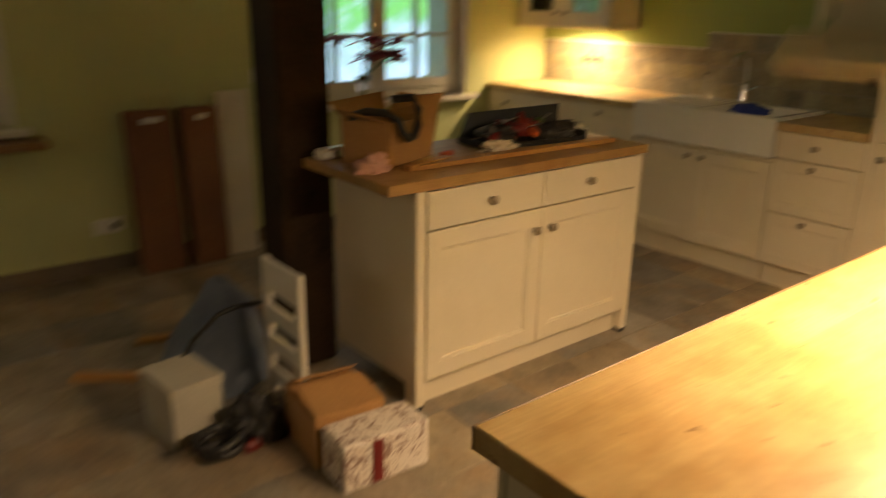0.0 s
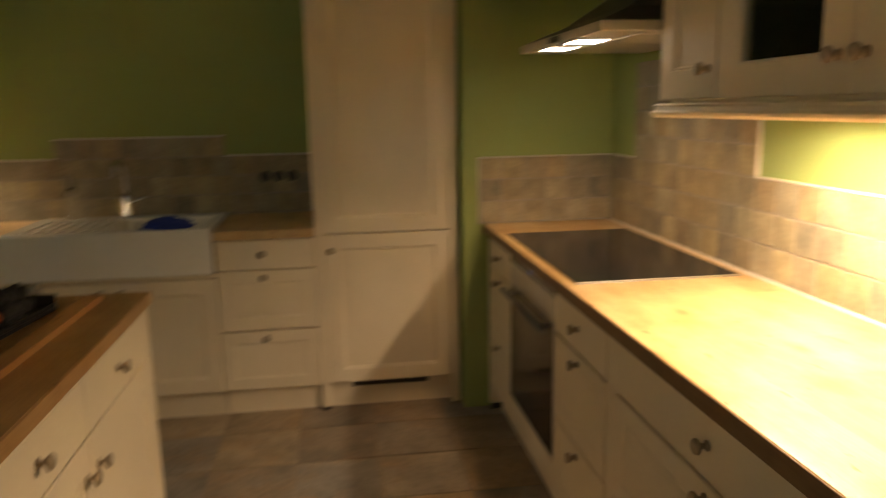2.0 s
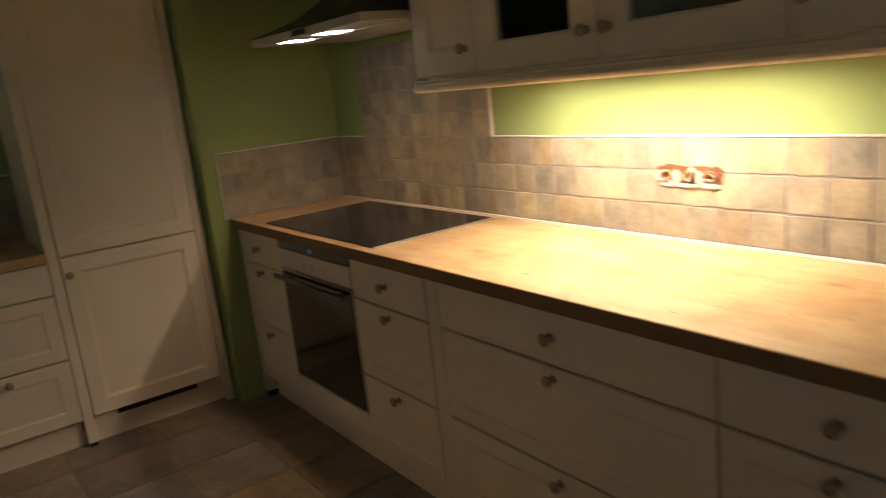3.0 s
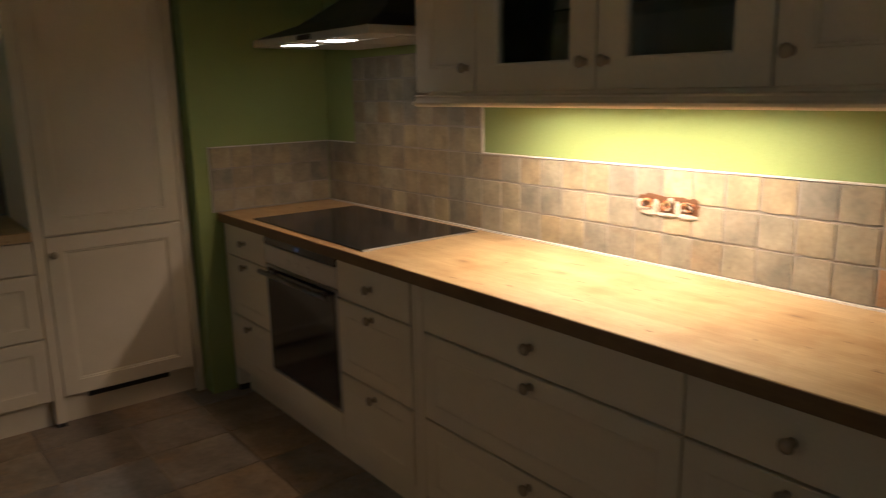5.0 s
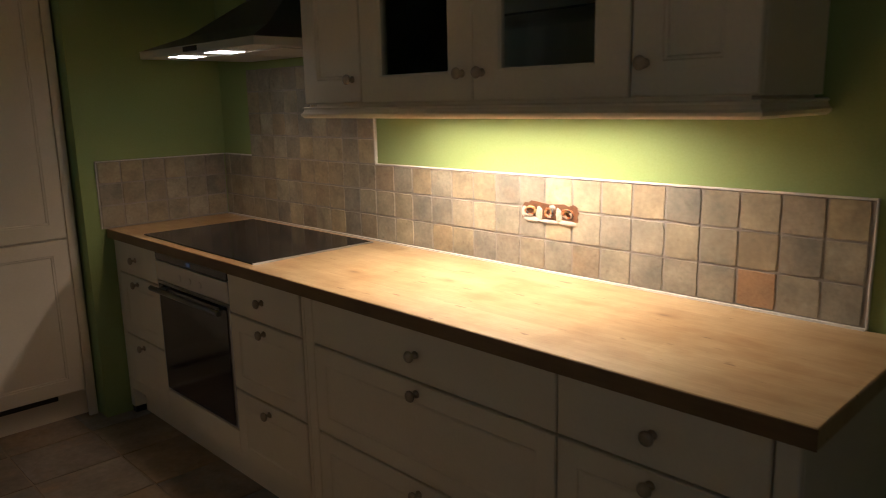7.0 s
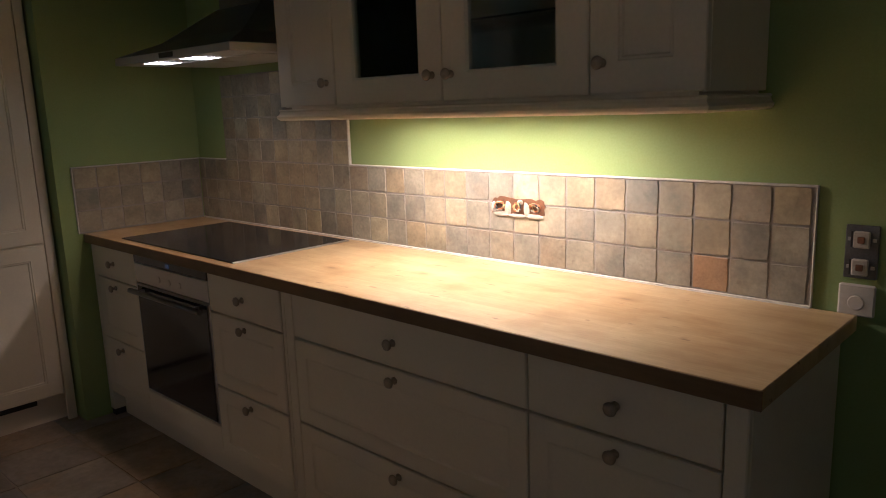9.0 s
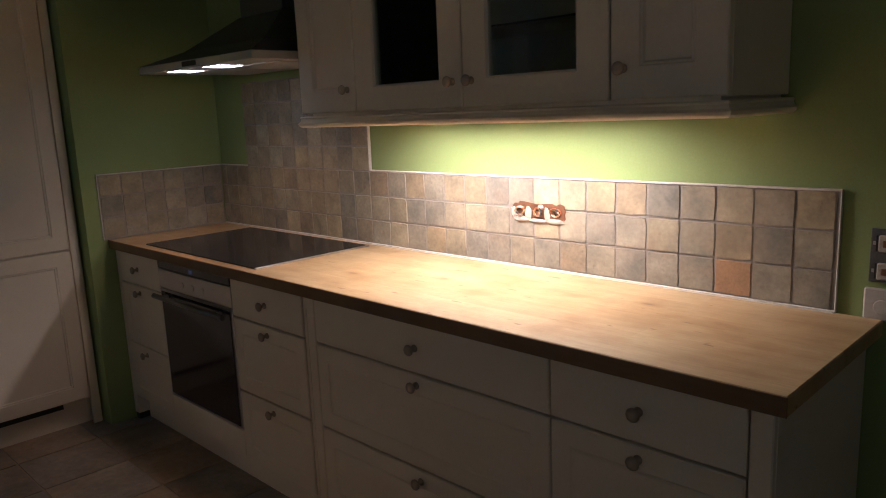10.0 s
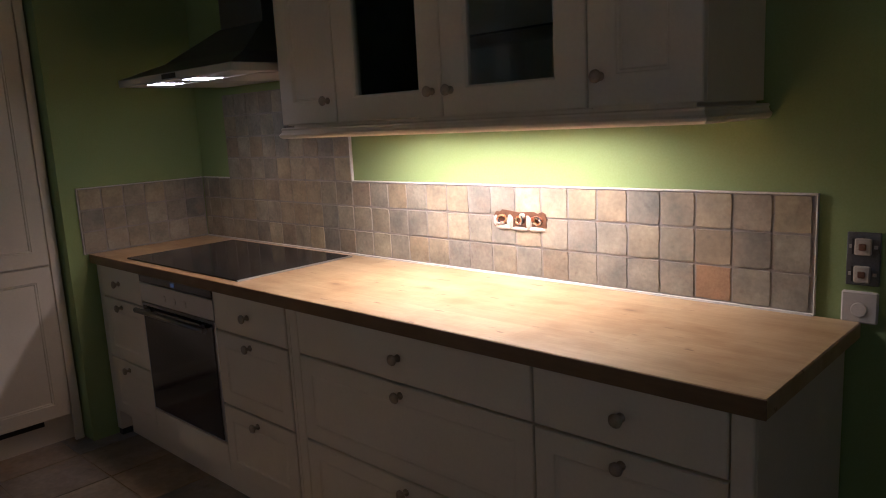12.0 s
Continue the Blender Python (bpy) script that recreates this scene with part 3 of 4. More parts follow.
# wall cabinets over the counter
def wall_unit(name, m, w, doors, label, depth=0.33, z0=1.42, z1=2.22, glass=False):
    c = thing(name, m, label, "wall cabinet", "fitted wall cabinets")
    if glass:
        part("carcass", boxes((0.001, 0.002, z0, 0.018, depth, z1), (w - 0.018, 0.002, z0, w - 0.001, depth, z1), (0.018, 0.002, z0, w - 0.018, depth, z0 + 0.018), (0.018, 0.002, z1 - 0.018, w - 0.018, depth, z1), (0.018, depth - 0.008, z0 + 0.018, w - 0.018, depth, z1 - 0.018)), M_DARKIN, c)
        for z in (z0 + 0.215, z0 + 0.47):
            shelf = part("glass_shelf", boxes((0.02, 0.024, z, w - 0.02, depth - 0.02, z + 0.006)), M_PANE, c, "clear glass shelf with a dark edge")
            shelf.visible_shadow = False
            part("shelf_edge", boxes((0.02, 0.02, z, w - 0.02, 0.0235, z + 0.006)), M_BLACKGLASS, shelf, "dark polished glass edge")
    else:
        part("carcass", boxes((0.001, 0.002, z0, w - 0.001, depth, z1), bev=0.0015), M_CREAM, c)
    for x0, x1, kind, kx in doors:
        steps = shaker(0.075)
        if kind == "glass":
            d = part("glass_door", front_rings(x0 + 0.0014, x1 - 0.0014, z0 + 0.002, z1 - 0.002, [(0, 0), (0, -0.017), (0.003, -0.020), (0.088, -0.020), (0.096, -0.014), (0.096, 0.0)], hole=True, low=0.85), M_CREAM, c)
            g = part("pane", boxes((x0 + 0.092, -0.010, z0 + 0.079, x1 - 0.092, -0.006, z1 - 0.092)), M_PANE, d, "clear glass door pane")
            g.visible_shadow = False
        else:
            d = part("door", front_rings(x0 + 0.0014, x1 - 0.0014, z0 + 0.002, z1 - 0.002, steps), M_CREAM, c)
        if kx is not None:
            knob(d, kx, z0 + 0.075)
    return c


def upper_at(x):
    return pose(OX + x, OY + 0.334, 0, 0, 0, 180)


wall_unit("wall_cabinet", upper_at(-1.252), 0.311, [(0, 0.311, "door", 0.270)], "cream shaker wall cabinet with one closed door", z0=1.421)
wall_unit("glass_wall_cabinet", upper_at(-1.564), 0.956, [(0, 0.478, "glass", 0.440), (0.478, 0.956, "glass", 0.513)], "cream wall cabinet with two glazed doors", glass=True, z0=1.421)
wall_unit("wall_cabinet", upper_at(-2.522), 0.289, [(0, 0.289, "door", 0.036)], "cream shaker wall cabinet with one closed door", z0=1.421)
prof = [(-0.012, 0.0), (0.026, 0.0), (0.034, 0.006), (0.036, 0.014), (0.030, 0.020), (0.027, 0.029), (0.030, 0.034), (0.026, 0.038), (-0.004, 0.038), (-0.004, 0.046), (-0.012, 0.046)]
loops = []
for px, py, sx, sy in ((-1.290, 0.004, 1, 0), (-1.290, 0.366, 1, 1), (-2.812, 0.366, -1, 1), (-2.812, 0.004, -1, 0)):
    loops.append([(px + sx * (a - 0.016), py + sy * (a - 0.016), 1.3760 + h) for a, h in prof])
lr = thing("light_rail", pose(OX, OY, 0), "cream moulded light rail under the wall cabinets", "moulding")
for nm, p0, p1 in (("side_rail", 0, 1), ("front_rail", 1, 2), ("side_rail", 2, 3)):
    bm = bmesh.new()
    add_rings(bm, [loops[p0], loops[p1]], True, True)
    bmesh.ops.recalc_face_normals(bm, faces=list(bm.faces))
    part(nm, bm, M_CREAM, lr)
ul = thing("under_cabinet_light", pose(OX - 1.985, OY + 0.235, 1.3945), "slim lit strip lamp under the wall cabinet", "lamp")
part("body", boxes((-0.47, -0.035, 0.0, 0.47, 0.035, 0.0262), bev=0.002), M_WHITEPL, ul)
part("diffuser", boxes((-0.45, -0.025, -0.003, 0.45, 0.025, 0.0)), M_LAMP, ul)

# sockets and switches
sk = thing("socket_hole", pose(OX - 2.043, OY + 0.012, 1.077), "three unfinished socket holes with orange cable ends", "socket")
bm = bmesh.new()
prng = random.Random(3)
ring0 = []
for k in range(40):
    a = 2 * math.pi * k / 40
    u, v = 0.108 * abs(math.cos(a)) ** 0.35 * math.copysign(1, math.cos(a)), 0.031 * abs(math.sin(a)) ** 0.5 * math.copysign(1, math.sin(a))
    ring0.append((u + prng.uniform(-0.004, 0.004), v + prng.uniform(-0.005, 0.005)))
add_rings(bm, [[(u, -0.006, v) for u, v in ring0], [(u, 0.0012, v) for u, v in ring0]])
bmesh.ops.recalc_face_normals(bm, faces=list(bm.faces))
part("broken_opening", bm, M_RUST, sk, "rough rust-brown broken opening")
for k, (x, z, sx, sz) in enumerate(((-0.036, -0.006, 0.012, 0.024), (0.038, -0.004, 0.014, 0.022), (-0.07, -0.026, 0.034, 0.008), (0.0, -0.027, 0.036, 0.007), (0.068, -0.024, 0.030, 0.009), (0.098, -0.004, 0.010, 0.02), (-0.012, 0.018, 0.012, 0.008))):
    bm = bmesh.new()
    bmesh.ops.create_icosphere(bm, subdivisions=2, radius=1.0)
    for v in bm.verts:
        nn = 1 + 0.35 * noise.noise(v.co * 1.7 + Vector((k * 3.1, 0, 0)))
        v.co = Vector((x + v.co.x * sx * nn, 0.002 + v.co.y * 0.005, z + v.co.z * sz * nn))
    part("plaster_lump", bm, M_PLASTER, sk)
for k in range(3):
    x = (k - 1) * 0.071
    for j in range(5):
        a = 1.3 * j + 2.1 * k
        pts = [(x + (0.020 - 0.002 * j) * math.cos(a + s * 0.8), 0.006 + 0.006 * math.sin(s * 1.1 + j), (0.015 - 0.001 * j) * math.sin(a + s * 0.8) + 0.002) for s in range(5)]
        part("cable", tube(pts, 0.0030, 6), (M_COPPER, M_BLACK, M_PLASTER, M_COPPER, M_BRASS)[(j + k) % 5], sk)
sw = thing("light_switch", pose(OX - 3.048, OY, 1.040), "two uncovered switch inserts on a dark metal plate", "switch")
part("plate", boxes((-0.036, 0.0, -0.064, 0.036, 0.006, 0.064), bev=0.002), M_GREYMETAL, sw)
for z in (0.030, -0.036):
    e = part("insert", boxes((-0.018, 0.006, z - 0.020, 0.018, 0.016, z + 0.020), bev=0.003), M_PLASTER, sw, "cream switch insert")
    part("contact", boxes((-0.008, 0.016, z - 0.008, 0.008, 0.019, z + 0.008), bev=0.002), M_RUST, e, "rust-brown contact block")
    part("spring_clip", boxes((0.019, 0.006, z - 0.019, 0.024, 0.011, z + 0.019), bev=0.001), M_BLACK, sw)
    for sx in (-0.026, 0.026):
        part("screw", boxes((sx - 0.004, 0.006, z - 0.004, sx + 0.004, 0.009, z + 0.004)), M_STEEL, sw)
dm = thing("dimmer_switch", pose(OX - 3.045, OY, 0.923), "square off-white dimmer switch with a flat round dial", "switch")
part("plate", boxes((-0.040, 0.0, -0.039, 0.040, 0.010, 0.039), bev=0.004), M_CARTON, dm)
kn = part("dial", lathe([(0.018, 0.0), (0.018, -0.0015), (0.016, -0.0025)], 24, "-y", at=(0, 0.010, -0.006)), M_CARTON, dm)

# ---- sink side ----
SF = 0.040


def sink_at(y):
    return pose(SF, y, 0, 0, 0, -90)


tall = unit("tall_cabinet", sink_at(1.340), 0.668, [("door", 0.043, 0.622, 0.135, 0.852, "shaker", [(0.070, 0.777)]), ("door", 0.043, 0.622, 0.856, 2.16, "shaker", [])], "tall cream shaker cabinet housing a fridge", depth=0.555, top=2.20, low=0.13, feet=(0.0,))
part("side_strip", boxes((0.626, -0.016, 0.0, 0.666, 0.0, 2.20), bev=0.002), M_CREAM, tall)
part("vent", boxes((0.148, 0.026, 0.098, 0.512, 0.034, 0.122)), M_BLACK, tall, "dark vent slot in the plinth")
unit("drawer_unit", sink_at(1.785), 0.443, [("drawer_front", 0, 0.443, 0.705, 0.842, "flat", [(0.208, 0.777)]), ("drawer_front", 0, 0.443, 0.418, 0.701, "slim", [(0.208, 0.669)]), ("drawer_front", 0, 0.443, 0.13, 0.414, "slim", [(0.208, 0.382)])], "cream three-drawer base unit beside the sink")
unit("sink_unit", sink_at(2.680), 0.893, [("door", 0, 0.4465, 0.13, 0.672, "shaker", [(0.393, 0.630)]), ("door", 0.4465, 0.893, 0.13, 0.672, "shaker", [(0.485, 0.630)])], "cream two-door base unit under the ceramic sink", top=0.690)
unit("base_unit", sink_at(4.015), 0.80, [("drawer_front", 0, 0.40, 0.705, 0.842, "flat", [(0.20, 0.760)]), ("drawer_front", 0.40, 0.80, 0.705, 0.842, "flat", [(0.60, 0.760)]), ("door", 0, 0.40, 0.13, 0.701, "shaker", [(0.36, 0.64)]), ("door", 0.40, 0.80, 0.13, 0.701, "shaker", [(0.44, 0.64)])], "cream base unit in the corner by the window")
unit("base_unit", sink_at(3.212), 0.528, [("door", 0, 0.528, 0.13, 0.842, "shaker", [(0.26, 0.79)])], "cream base unit with one wide front")
worktop("worktop", 0.0, 1.342, 0.598, 1.788, 0.846, WT, M_OAKY, "short oak worktop between sink and tall cabinet", "x-")
worktop("worktop", 0.0, 2.684, 0.598, 4.016, 0.846, WT, M_OAKY, "oak worktop running into the window corner", "x-")

sink = thing("sink", pose(0.0, 1.792, 0.69), "white glazed ceramic farmhouse sink with drainer", "sink")
bm = bmesh.new()
SW, SD = 0.888, 0.55


def rect(x0, y0, x1, y1, z):
    return [(x0, y0, z), (x1, y0, z), (x1, y1, z), (x0, y1, z)]


add_rings(bm, [rect(0.008, 0.006, SD, SW - 0.006, 0.002), rect(0.0, 0.0, SD, SW, 0.010), rect(0.0, 0.0, SD, SW, 0.205), rect(0.006, 0.006, SD - 0.004, SW - 0.006, 0.213), rect(0.045, 0.040, SD - 0.11, 0.46, 0.213), rect(0.055, 0.050, SD - 0.12, 0.45, 0.200), rect(0.075, 0.070, SD - 0.14, 0.43, 0.035)])
bmesh.ops.recalc_face_normals(bm, faces=list(bm.faces))
part("basin", bm, M_CERAMIC, sink)
part("drainer_ridge", boxes(*[(0.07, 0.50 + 0.05 * k, 0.213, SD - 0.13, 0.512 + 0.05 * k, 0.217) for k in range(7)], bev=0.001), M_CERAMIC, sink)
part("drain", lathe([(0.035, 0.035), (0.035, 0.038), (0.02, 0.0385)], 16, at=(0.24, 0.25, 0)), M_CHROME, sink)
fa = thing("kitchen_tap", pose(0.49, 2.262, 0.903), "tall chrome kitchen tap at the sink", "tap")
part("base", lathe([(0.027, 0), (0.027, 0.01), (0.019, 0.02), (0.019, 0.10), (0.014, 0.11)], 16), M_CHROME, fa)
part("spout", tube([(0, 0, 0.10), (0, 0, 0.22), (-0.02, 0, 0.26), (-0.07, 0, 0.285), (-0.13, 0, 0.275), (-0.17, 0, 0.24), (-0.175, 0, 0.215)], 0.0115, 10), M_CHROME, fa)
part("lever", tube([(0, -0.018, 0.07), (-0.01, -0.05, 0.085), (-0.02, -0.10, 0.105)], 0.007, 8), M_CHROME, fa)
bo = thing("soap_dispenser", pose(0.50, 2.52, 0.903), "clear soap bottle with a chrome pump beside the tap", "dispenser")
part("bottle", lathe([(0.032, 0), (0.034, 0.01), (0.034, 0.11), (0.022, 0.14), (0.014, 0.155)], 16), M_GLASS, bo)
part("pump", tube([(0, 0, 0.155), (0, 0, 0.215), (-0.03, 0, 0.22), (-0.06, 0, 0.21)], 0.007, 8), M_CHROME, bo)
# crumpled cloth over the basin edge
bm = bmesh.new()
bmesh.ops.create_icosphere(bm, subdivisions=4, radius=1.0)
for v in bm.verts:
    n = 1 + 0.28 * noise.noise(v.co * 2.3) + 0.10 * noise.noise(v.co * 6)
    v.co = Vector((v.co.x * 0.06 * n, v.co.y * 0.105 * n, (max(v.co.z, -0.35) + 0.35) * 0.036 * n))
for f in bm.faces:
    f.smooth = True
solid("dishcloth", bm, M_BLUE, "crumpled dark blue dishcloth on the sink", "cloth", pose(0.080, 1.985, 0.902))

wall_unit("glass_wall_cabinet", pose(0.290, 3.985, 0, 0, 0, -90), 0.84, [(0, 0.42, "glass", 0.375), (0.42, 0.84, "glass", 0.465)], "cream corner wall cabinet with two glazed doors", depth=0.305, z0=1.31, z1=2.12, glass=True)
for k, (jx, jr) in enumerate(((0.36, 0.035), (0.42, 0.03), (0.44, 0.04))):
    solid("glass_jar", lathe([(jr * 0.8, 0), (jr, 0.01), (jr, 0.09), (jr * 0.7, 0.11), (jr * 0.75, 0.125)], 14), M_CERAMIC, "small pale jar standing inside the glazed cabinet", "jar", pose(jx, 3.40 + 0.11 * k, 1.329), "jars in the cabinet")
lr = thing("light_rail", pose(0, 0, 0), "cream moulded light rail under the corner cabinet", "moulding")
part("front_rail", boxes((0.262, 3.140, 1.285, 0.300, 4.0, 1.309), bev=0.006), M_CREAM, lr)
part("side_rail", boxes((0.301, 3.140, 1.285, 0.598, 3.165, 1.309), bev=0.006), M_CREAM, lr)
ul = thing("under_cabinet_light", pose(0.40, 3.52, 1.301, 0, 0, 90), "slim lit strip lamp under the corner cabinet", "lamp")
part("body", boxes((-0.20, -0.035, 0.0, 0.20, 0.035, 0.009), bev=0.002), M_WHITEPL, ul)
part("diffuser", boxes((-0.18, -0.025, -0.003, 0.18, 0.025, 0.0)), M_LAMP, ul)


def black_sockets(y, z, label):
    s = thing("wall_socket", pose(0.588, y, z, 0, 0, -90), label, "socket", "wall sockets")
    for k in range(3):
        part("socket", lathe([(0.026, 0.0), (0.028, 0.004), (0.020, 0.006), (0.018, 0.002)], 18, "-y", at=((k - 1) * 0.068, 0, 0)), M_BLACK, s)
    return s


black_sockets(1.525, 1.078, "three round black socket holes in the tiles")
black_sockets(3.535, 1.065, "three round black socket holes in the lit tiles")

# ---- island ----
isl = unit("kitchen_island", pose(-2.282, 1.832, 0), 1.222, [
    ("drawer_front", 0.046, 0.614, 0.695, 0.834, "flat", [(0.335, 0.768)]), ("drawer_front", 0.614, 1.176, 0.695, 0.834, "flat", [(0.870, 0.768)]),
    ("door", 0.046, 0.614, 0.118, 0.691, "shaker", [(0.570, 0.610)]), ("door", 0.614, 1.176, 0.118, 0.691, "shaker", [(0.656, 0.610)])],
    "cream island cabinet with two drawers and two doors", depth=0.52, top=0.839, low=0.100, feet=(0.002, 1.178), group="kitchen island")
worktop("island_worktop", -2.400, 1.806, -1.040, 2.372, 0.840, 0.877, M_OAKWARM, "oak worktop overhanging the island cabinet", "y-")
IT = 0.877
solid("beam_post", boxes((-2.487, 2.378, 0, -2.270, 2.585, CEIL), bev=0.012), M_BEAM, "dark stained old oak post from floor to ceiling", "post")


# ---- on the island ----
def crumple(name, material, label, category, m, size, seed=0.0, rough=0.3, flat=-0.3):
    """A soft uneven lump resting on its flattened underside."""
    bm = bmesh.new()
    bmesh.ops.create_icosphere(bm, subdivisions=4, radius=1.0)
    for v in bm.verts:
        p = v.co + Vector((seed, 0, 0))
        n = 1 + rough * noise.noise(p * 2.1) + 0.4 * rough * noise.noise(p * 5.5)
        v.co = Vector((v.co.x * size[0] * n, v.co.y * size[1] * n, (max(v.co.z, flat) - flat) * size[2] * (n if v.co.z > flat else 1)))
    for f in bm.faces:
        f.smooth = True
    return solid(name, bm, material, label, category, m)


def panel_quad(a, b, c, d, th):
    """A board through four corners with a thickness."""
    a, b, c, d = (Vector(p) for p in (a, b, c, d))
    n = (b - a).cross(d - a).normalized() * th
    bm = bmesh.new()
    add_rings(bm, [[tuple(p) for p in (a, b, c, d)], [tuple(p + n) for p in (a, b, c, d)]])
    bmesh.ops.recalc_face_normals(bm, faces=list(bm.faces))
    return bm


BOX = pose(-2.235, 2.030, IT, 0, 0, 23)
cb = thing("cardboard_box", BOX, "open brown cardboard box with raised flaps on the island", "box")
part("base", boxes((0.0, 0.0, 0.0, 0.30, 0.21, 0.005)), M_CARD, cb)
part("front_wall", panel_quad((0.0, 0.0, 0), (0.30, 0.0, 0), (0.303, -0.003, 0.150), (-0.002, -0.004, 0.158), -0.005), M_CARD, cb)
part("back_wall", panel_quad((0.0, 0.21, 0), (0.30, 0.21, 0), (0.30, 0.21, 0.16), (0.0, 0.21, 0.165), 0.005), M_CARD, cb)
part("side_wall", panel_quad((0.0, 0.005, 0.0), (0.0, 0.205, 0.0), (-0.006, 0.205, 0.165), (-0.006, 0.005, 0.158), -0.005), M_CARD, cb)
part("side_wall", panel_quad((0.295, 0.005, 0.0), (0.295, 0.205, 0.0), (0.297, 0.205, 0.155), (0.297, 0.005, 0.15), -0.005), M_CARD, cb)
part("flap", panel_quad((0.0, 0.213, 0.166), (0.30, 0.213, 0.160), (0.33, 0.245, 0.222), (-0.02, 0.250, 0.215), 0.004), M_CARD, cb)
part("flap", panel_quad((-0.008, 0.008, 0.159), (-0.008, 0.202, 0.166), (-0.078, 0.190, 0.205), (-0.070, 0.030, 0.180), 0.004), M_CARD, cb)
part("flap", panel_quad((0.145, -0.006, 0.153), (0.30, -0.006, 0.150), (0.345, -0.022, 0.236), (0.165, -0.022, 0.244), 0.004), M_CARD, cb)
part("flap", panel_quad((0.303, 0.0, 0.03), (0.303, 0.20, 0.15), (0.375, 0.20, 0.220), (0.365, 0.0, 0.215), -0.004), M_CARD, cb)
strap = [(-0.035, 0.150, 0.172), (-0.020, 0.085, 0.196), (0.004, 0.020, 0.192), (0.012, -0.026, 0.168), (0.024, -0.036, 0.124), (0.056, -0.040, 0.102), (0.096, -0.040, 0.106), (0.126, -0.038, 0.142), (0.136, -0.034, 0.196), (0.134, -0.010, 0.236), (0.122, 0.070, 0.225)]
st = solid("carrying_strap", tube(strap, 0.015, 10), M_BLACK, "thick black strap hanging out of the cardboard box", "strap", BOX)

tc = thing("tool_tray", pose(-1.46, 2.150, IT, 0, 0, -7), "black open tool tray with raised lid on the island", "tray")
part("tray", boxes((-0.27, -0.10, 0.0, 0.27, 0.10, 0.010), (-0.27, -0.10, 0.010, -0.262, 0.10, 0.03), (0.262, -0.10, 0.010, 0.27, 0.10, 0.045), (-0.262, -0.10, 0.010, 0.262, -0.092, 0.022), bev=0.002), M_BLACK, tc)
part("lid", panel_quad((-0.27, 0.102, 0.012), (0.27, 0.102, 0.012), (0.290, 0.128, 0.132), (-0.20, 0.128, 0.118), 0.008), M_BLACK, tc)
crumple("dark_bag", M_BLACK, "crumpled black bag lying in the tool tray", "bag", pose(-1.625, 2.145, IT + 0.011), (0.085, 0.055, 0.055), 13.0, 0.6)
crumple("dark_bag", M_BLACK, "crumpled black bag lying in the tool tray", "bag", pose(-1.375, 2.105, IT + 0.011), (0.075, 0.05, 0.045), 17.0, 0.6)
crumple("work_glove", M_RED, "dark red work glove lying on the tools", "glove", pose(-1.455, 2.145, IT + 0.03), (0.06, 0.045, 0.055), 21.0, 0.7)
crumple("grey_rag", M_DARKIN, "small grey-brown rag spilling from the tray", "cloth", pose(-1.685, 2.065, IT), (0.075, 0.04, 0.03), 23.0, 0.6)
for k, (x, y, a, ln, r, mt, lb, ct) in enumerate((
        (-1.635, 2.125, 25, 0.13, 0.022, M_RED, "dark red screwdriver handle in the tool tray", "screwdriver"), (-1.535, 2.145, -30, 0.12, 0.026, M_RED, "dark red tool grip in the tool tray", "tool"),
        (-1.455, 2.105, 70, 0.10, 0.020, M_ORANGE, "bright red-orange tool handle lying in the tray", "tool"), (-1.385, 2.165, 15, 0.14, 0.020, M_STEM, "dark green handled tool in the tray", "tool"),
        (-1.595, 2.205, -10, 0.16, 0.014, M_STEEL, "steel blade of a tool in the tray", "tool"))):
    t = thing("hand_tool", pose(x, y, IT + 0.045 + 0.006 * k, 0, -14, a), lb, ct, "tools in the tray")
    part("handle", lathe([(r * 0.6, -ln / 2), (r, -ln / 2 + 0.015), (r * 0.85, 0), (r, ln / 2 - 0.02), (r * 0.5, ln / 2)], 12, "x"), mt, t)
    part("shaft", tube([(ln / 2, 0, 0), (ln / 2 + 0.07, 0, 0.002)], 0.004, 6), M_STEEL, t)
crumple("rag", M_RED, "crumpled dark red rag among the tools", "cloth", pose(-1.565, 2.175, IT + 0.02), (0.07, 0.05, 0.05), 3.0, 0.6)
crumple("crumpled_foil", M_STEEL, "crumpled silver foil beside the tool tray", "foil", pose(-1.165, 2.105, IT), (0.05, 0.036, 0.045), 7.0, 0.6)
crumple("plastic_bag", M_BLACK, "small crumpled black plastic bag by the tray", "bag", pose(-1.265, 2.125, IT + 0.011), (0.07, 0.05, 0.055), 9.0, 0.5)
crumple("pink_cloth", M_PINK, "small crumpled pink cloth on the island", "cloth", pose(-2.318, 2.020, IT), (0.058, 0.045, 0.045), 5.0, 0.6)
solid("wooden_lath", boxes((-0.53, -0.025, 0, 0.53, 0.025, 0.018), bev=0.002), M_LATH, "long narrow pine lath lying on the island", "lath", pose(-1.650, 1.955, IT, 0, 0, -1.2))
solid("wooden_lath", boxes((-0.12, -0.02, 0, 0.12, 0.02, 0.022), bev=0.002), M_LATH, "short offcut of pine lath on the island", "lath", pose(-2.10, 1.985, IT, 0, 0, 12))
solid("tissue_pack", boxes((-0.07, -0.03, 0, 0.07, 0.03, 0.042), bev=0.012), M_WHITEPL, "small white paper pack at the island edge", "pack", pose(-2.312, 2.305, IT, 0, 0, 8))
solid("orange_clip", boxes((-0.035, -0.014, 0, 0.035, 0.014, 0.022), bev=0.006), M_ORANGE, "small orange plastic clip on the island", "clip", pose(-1.935, 2.085, IT, 0, 0, 20))

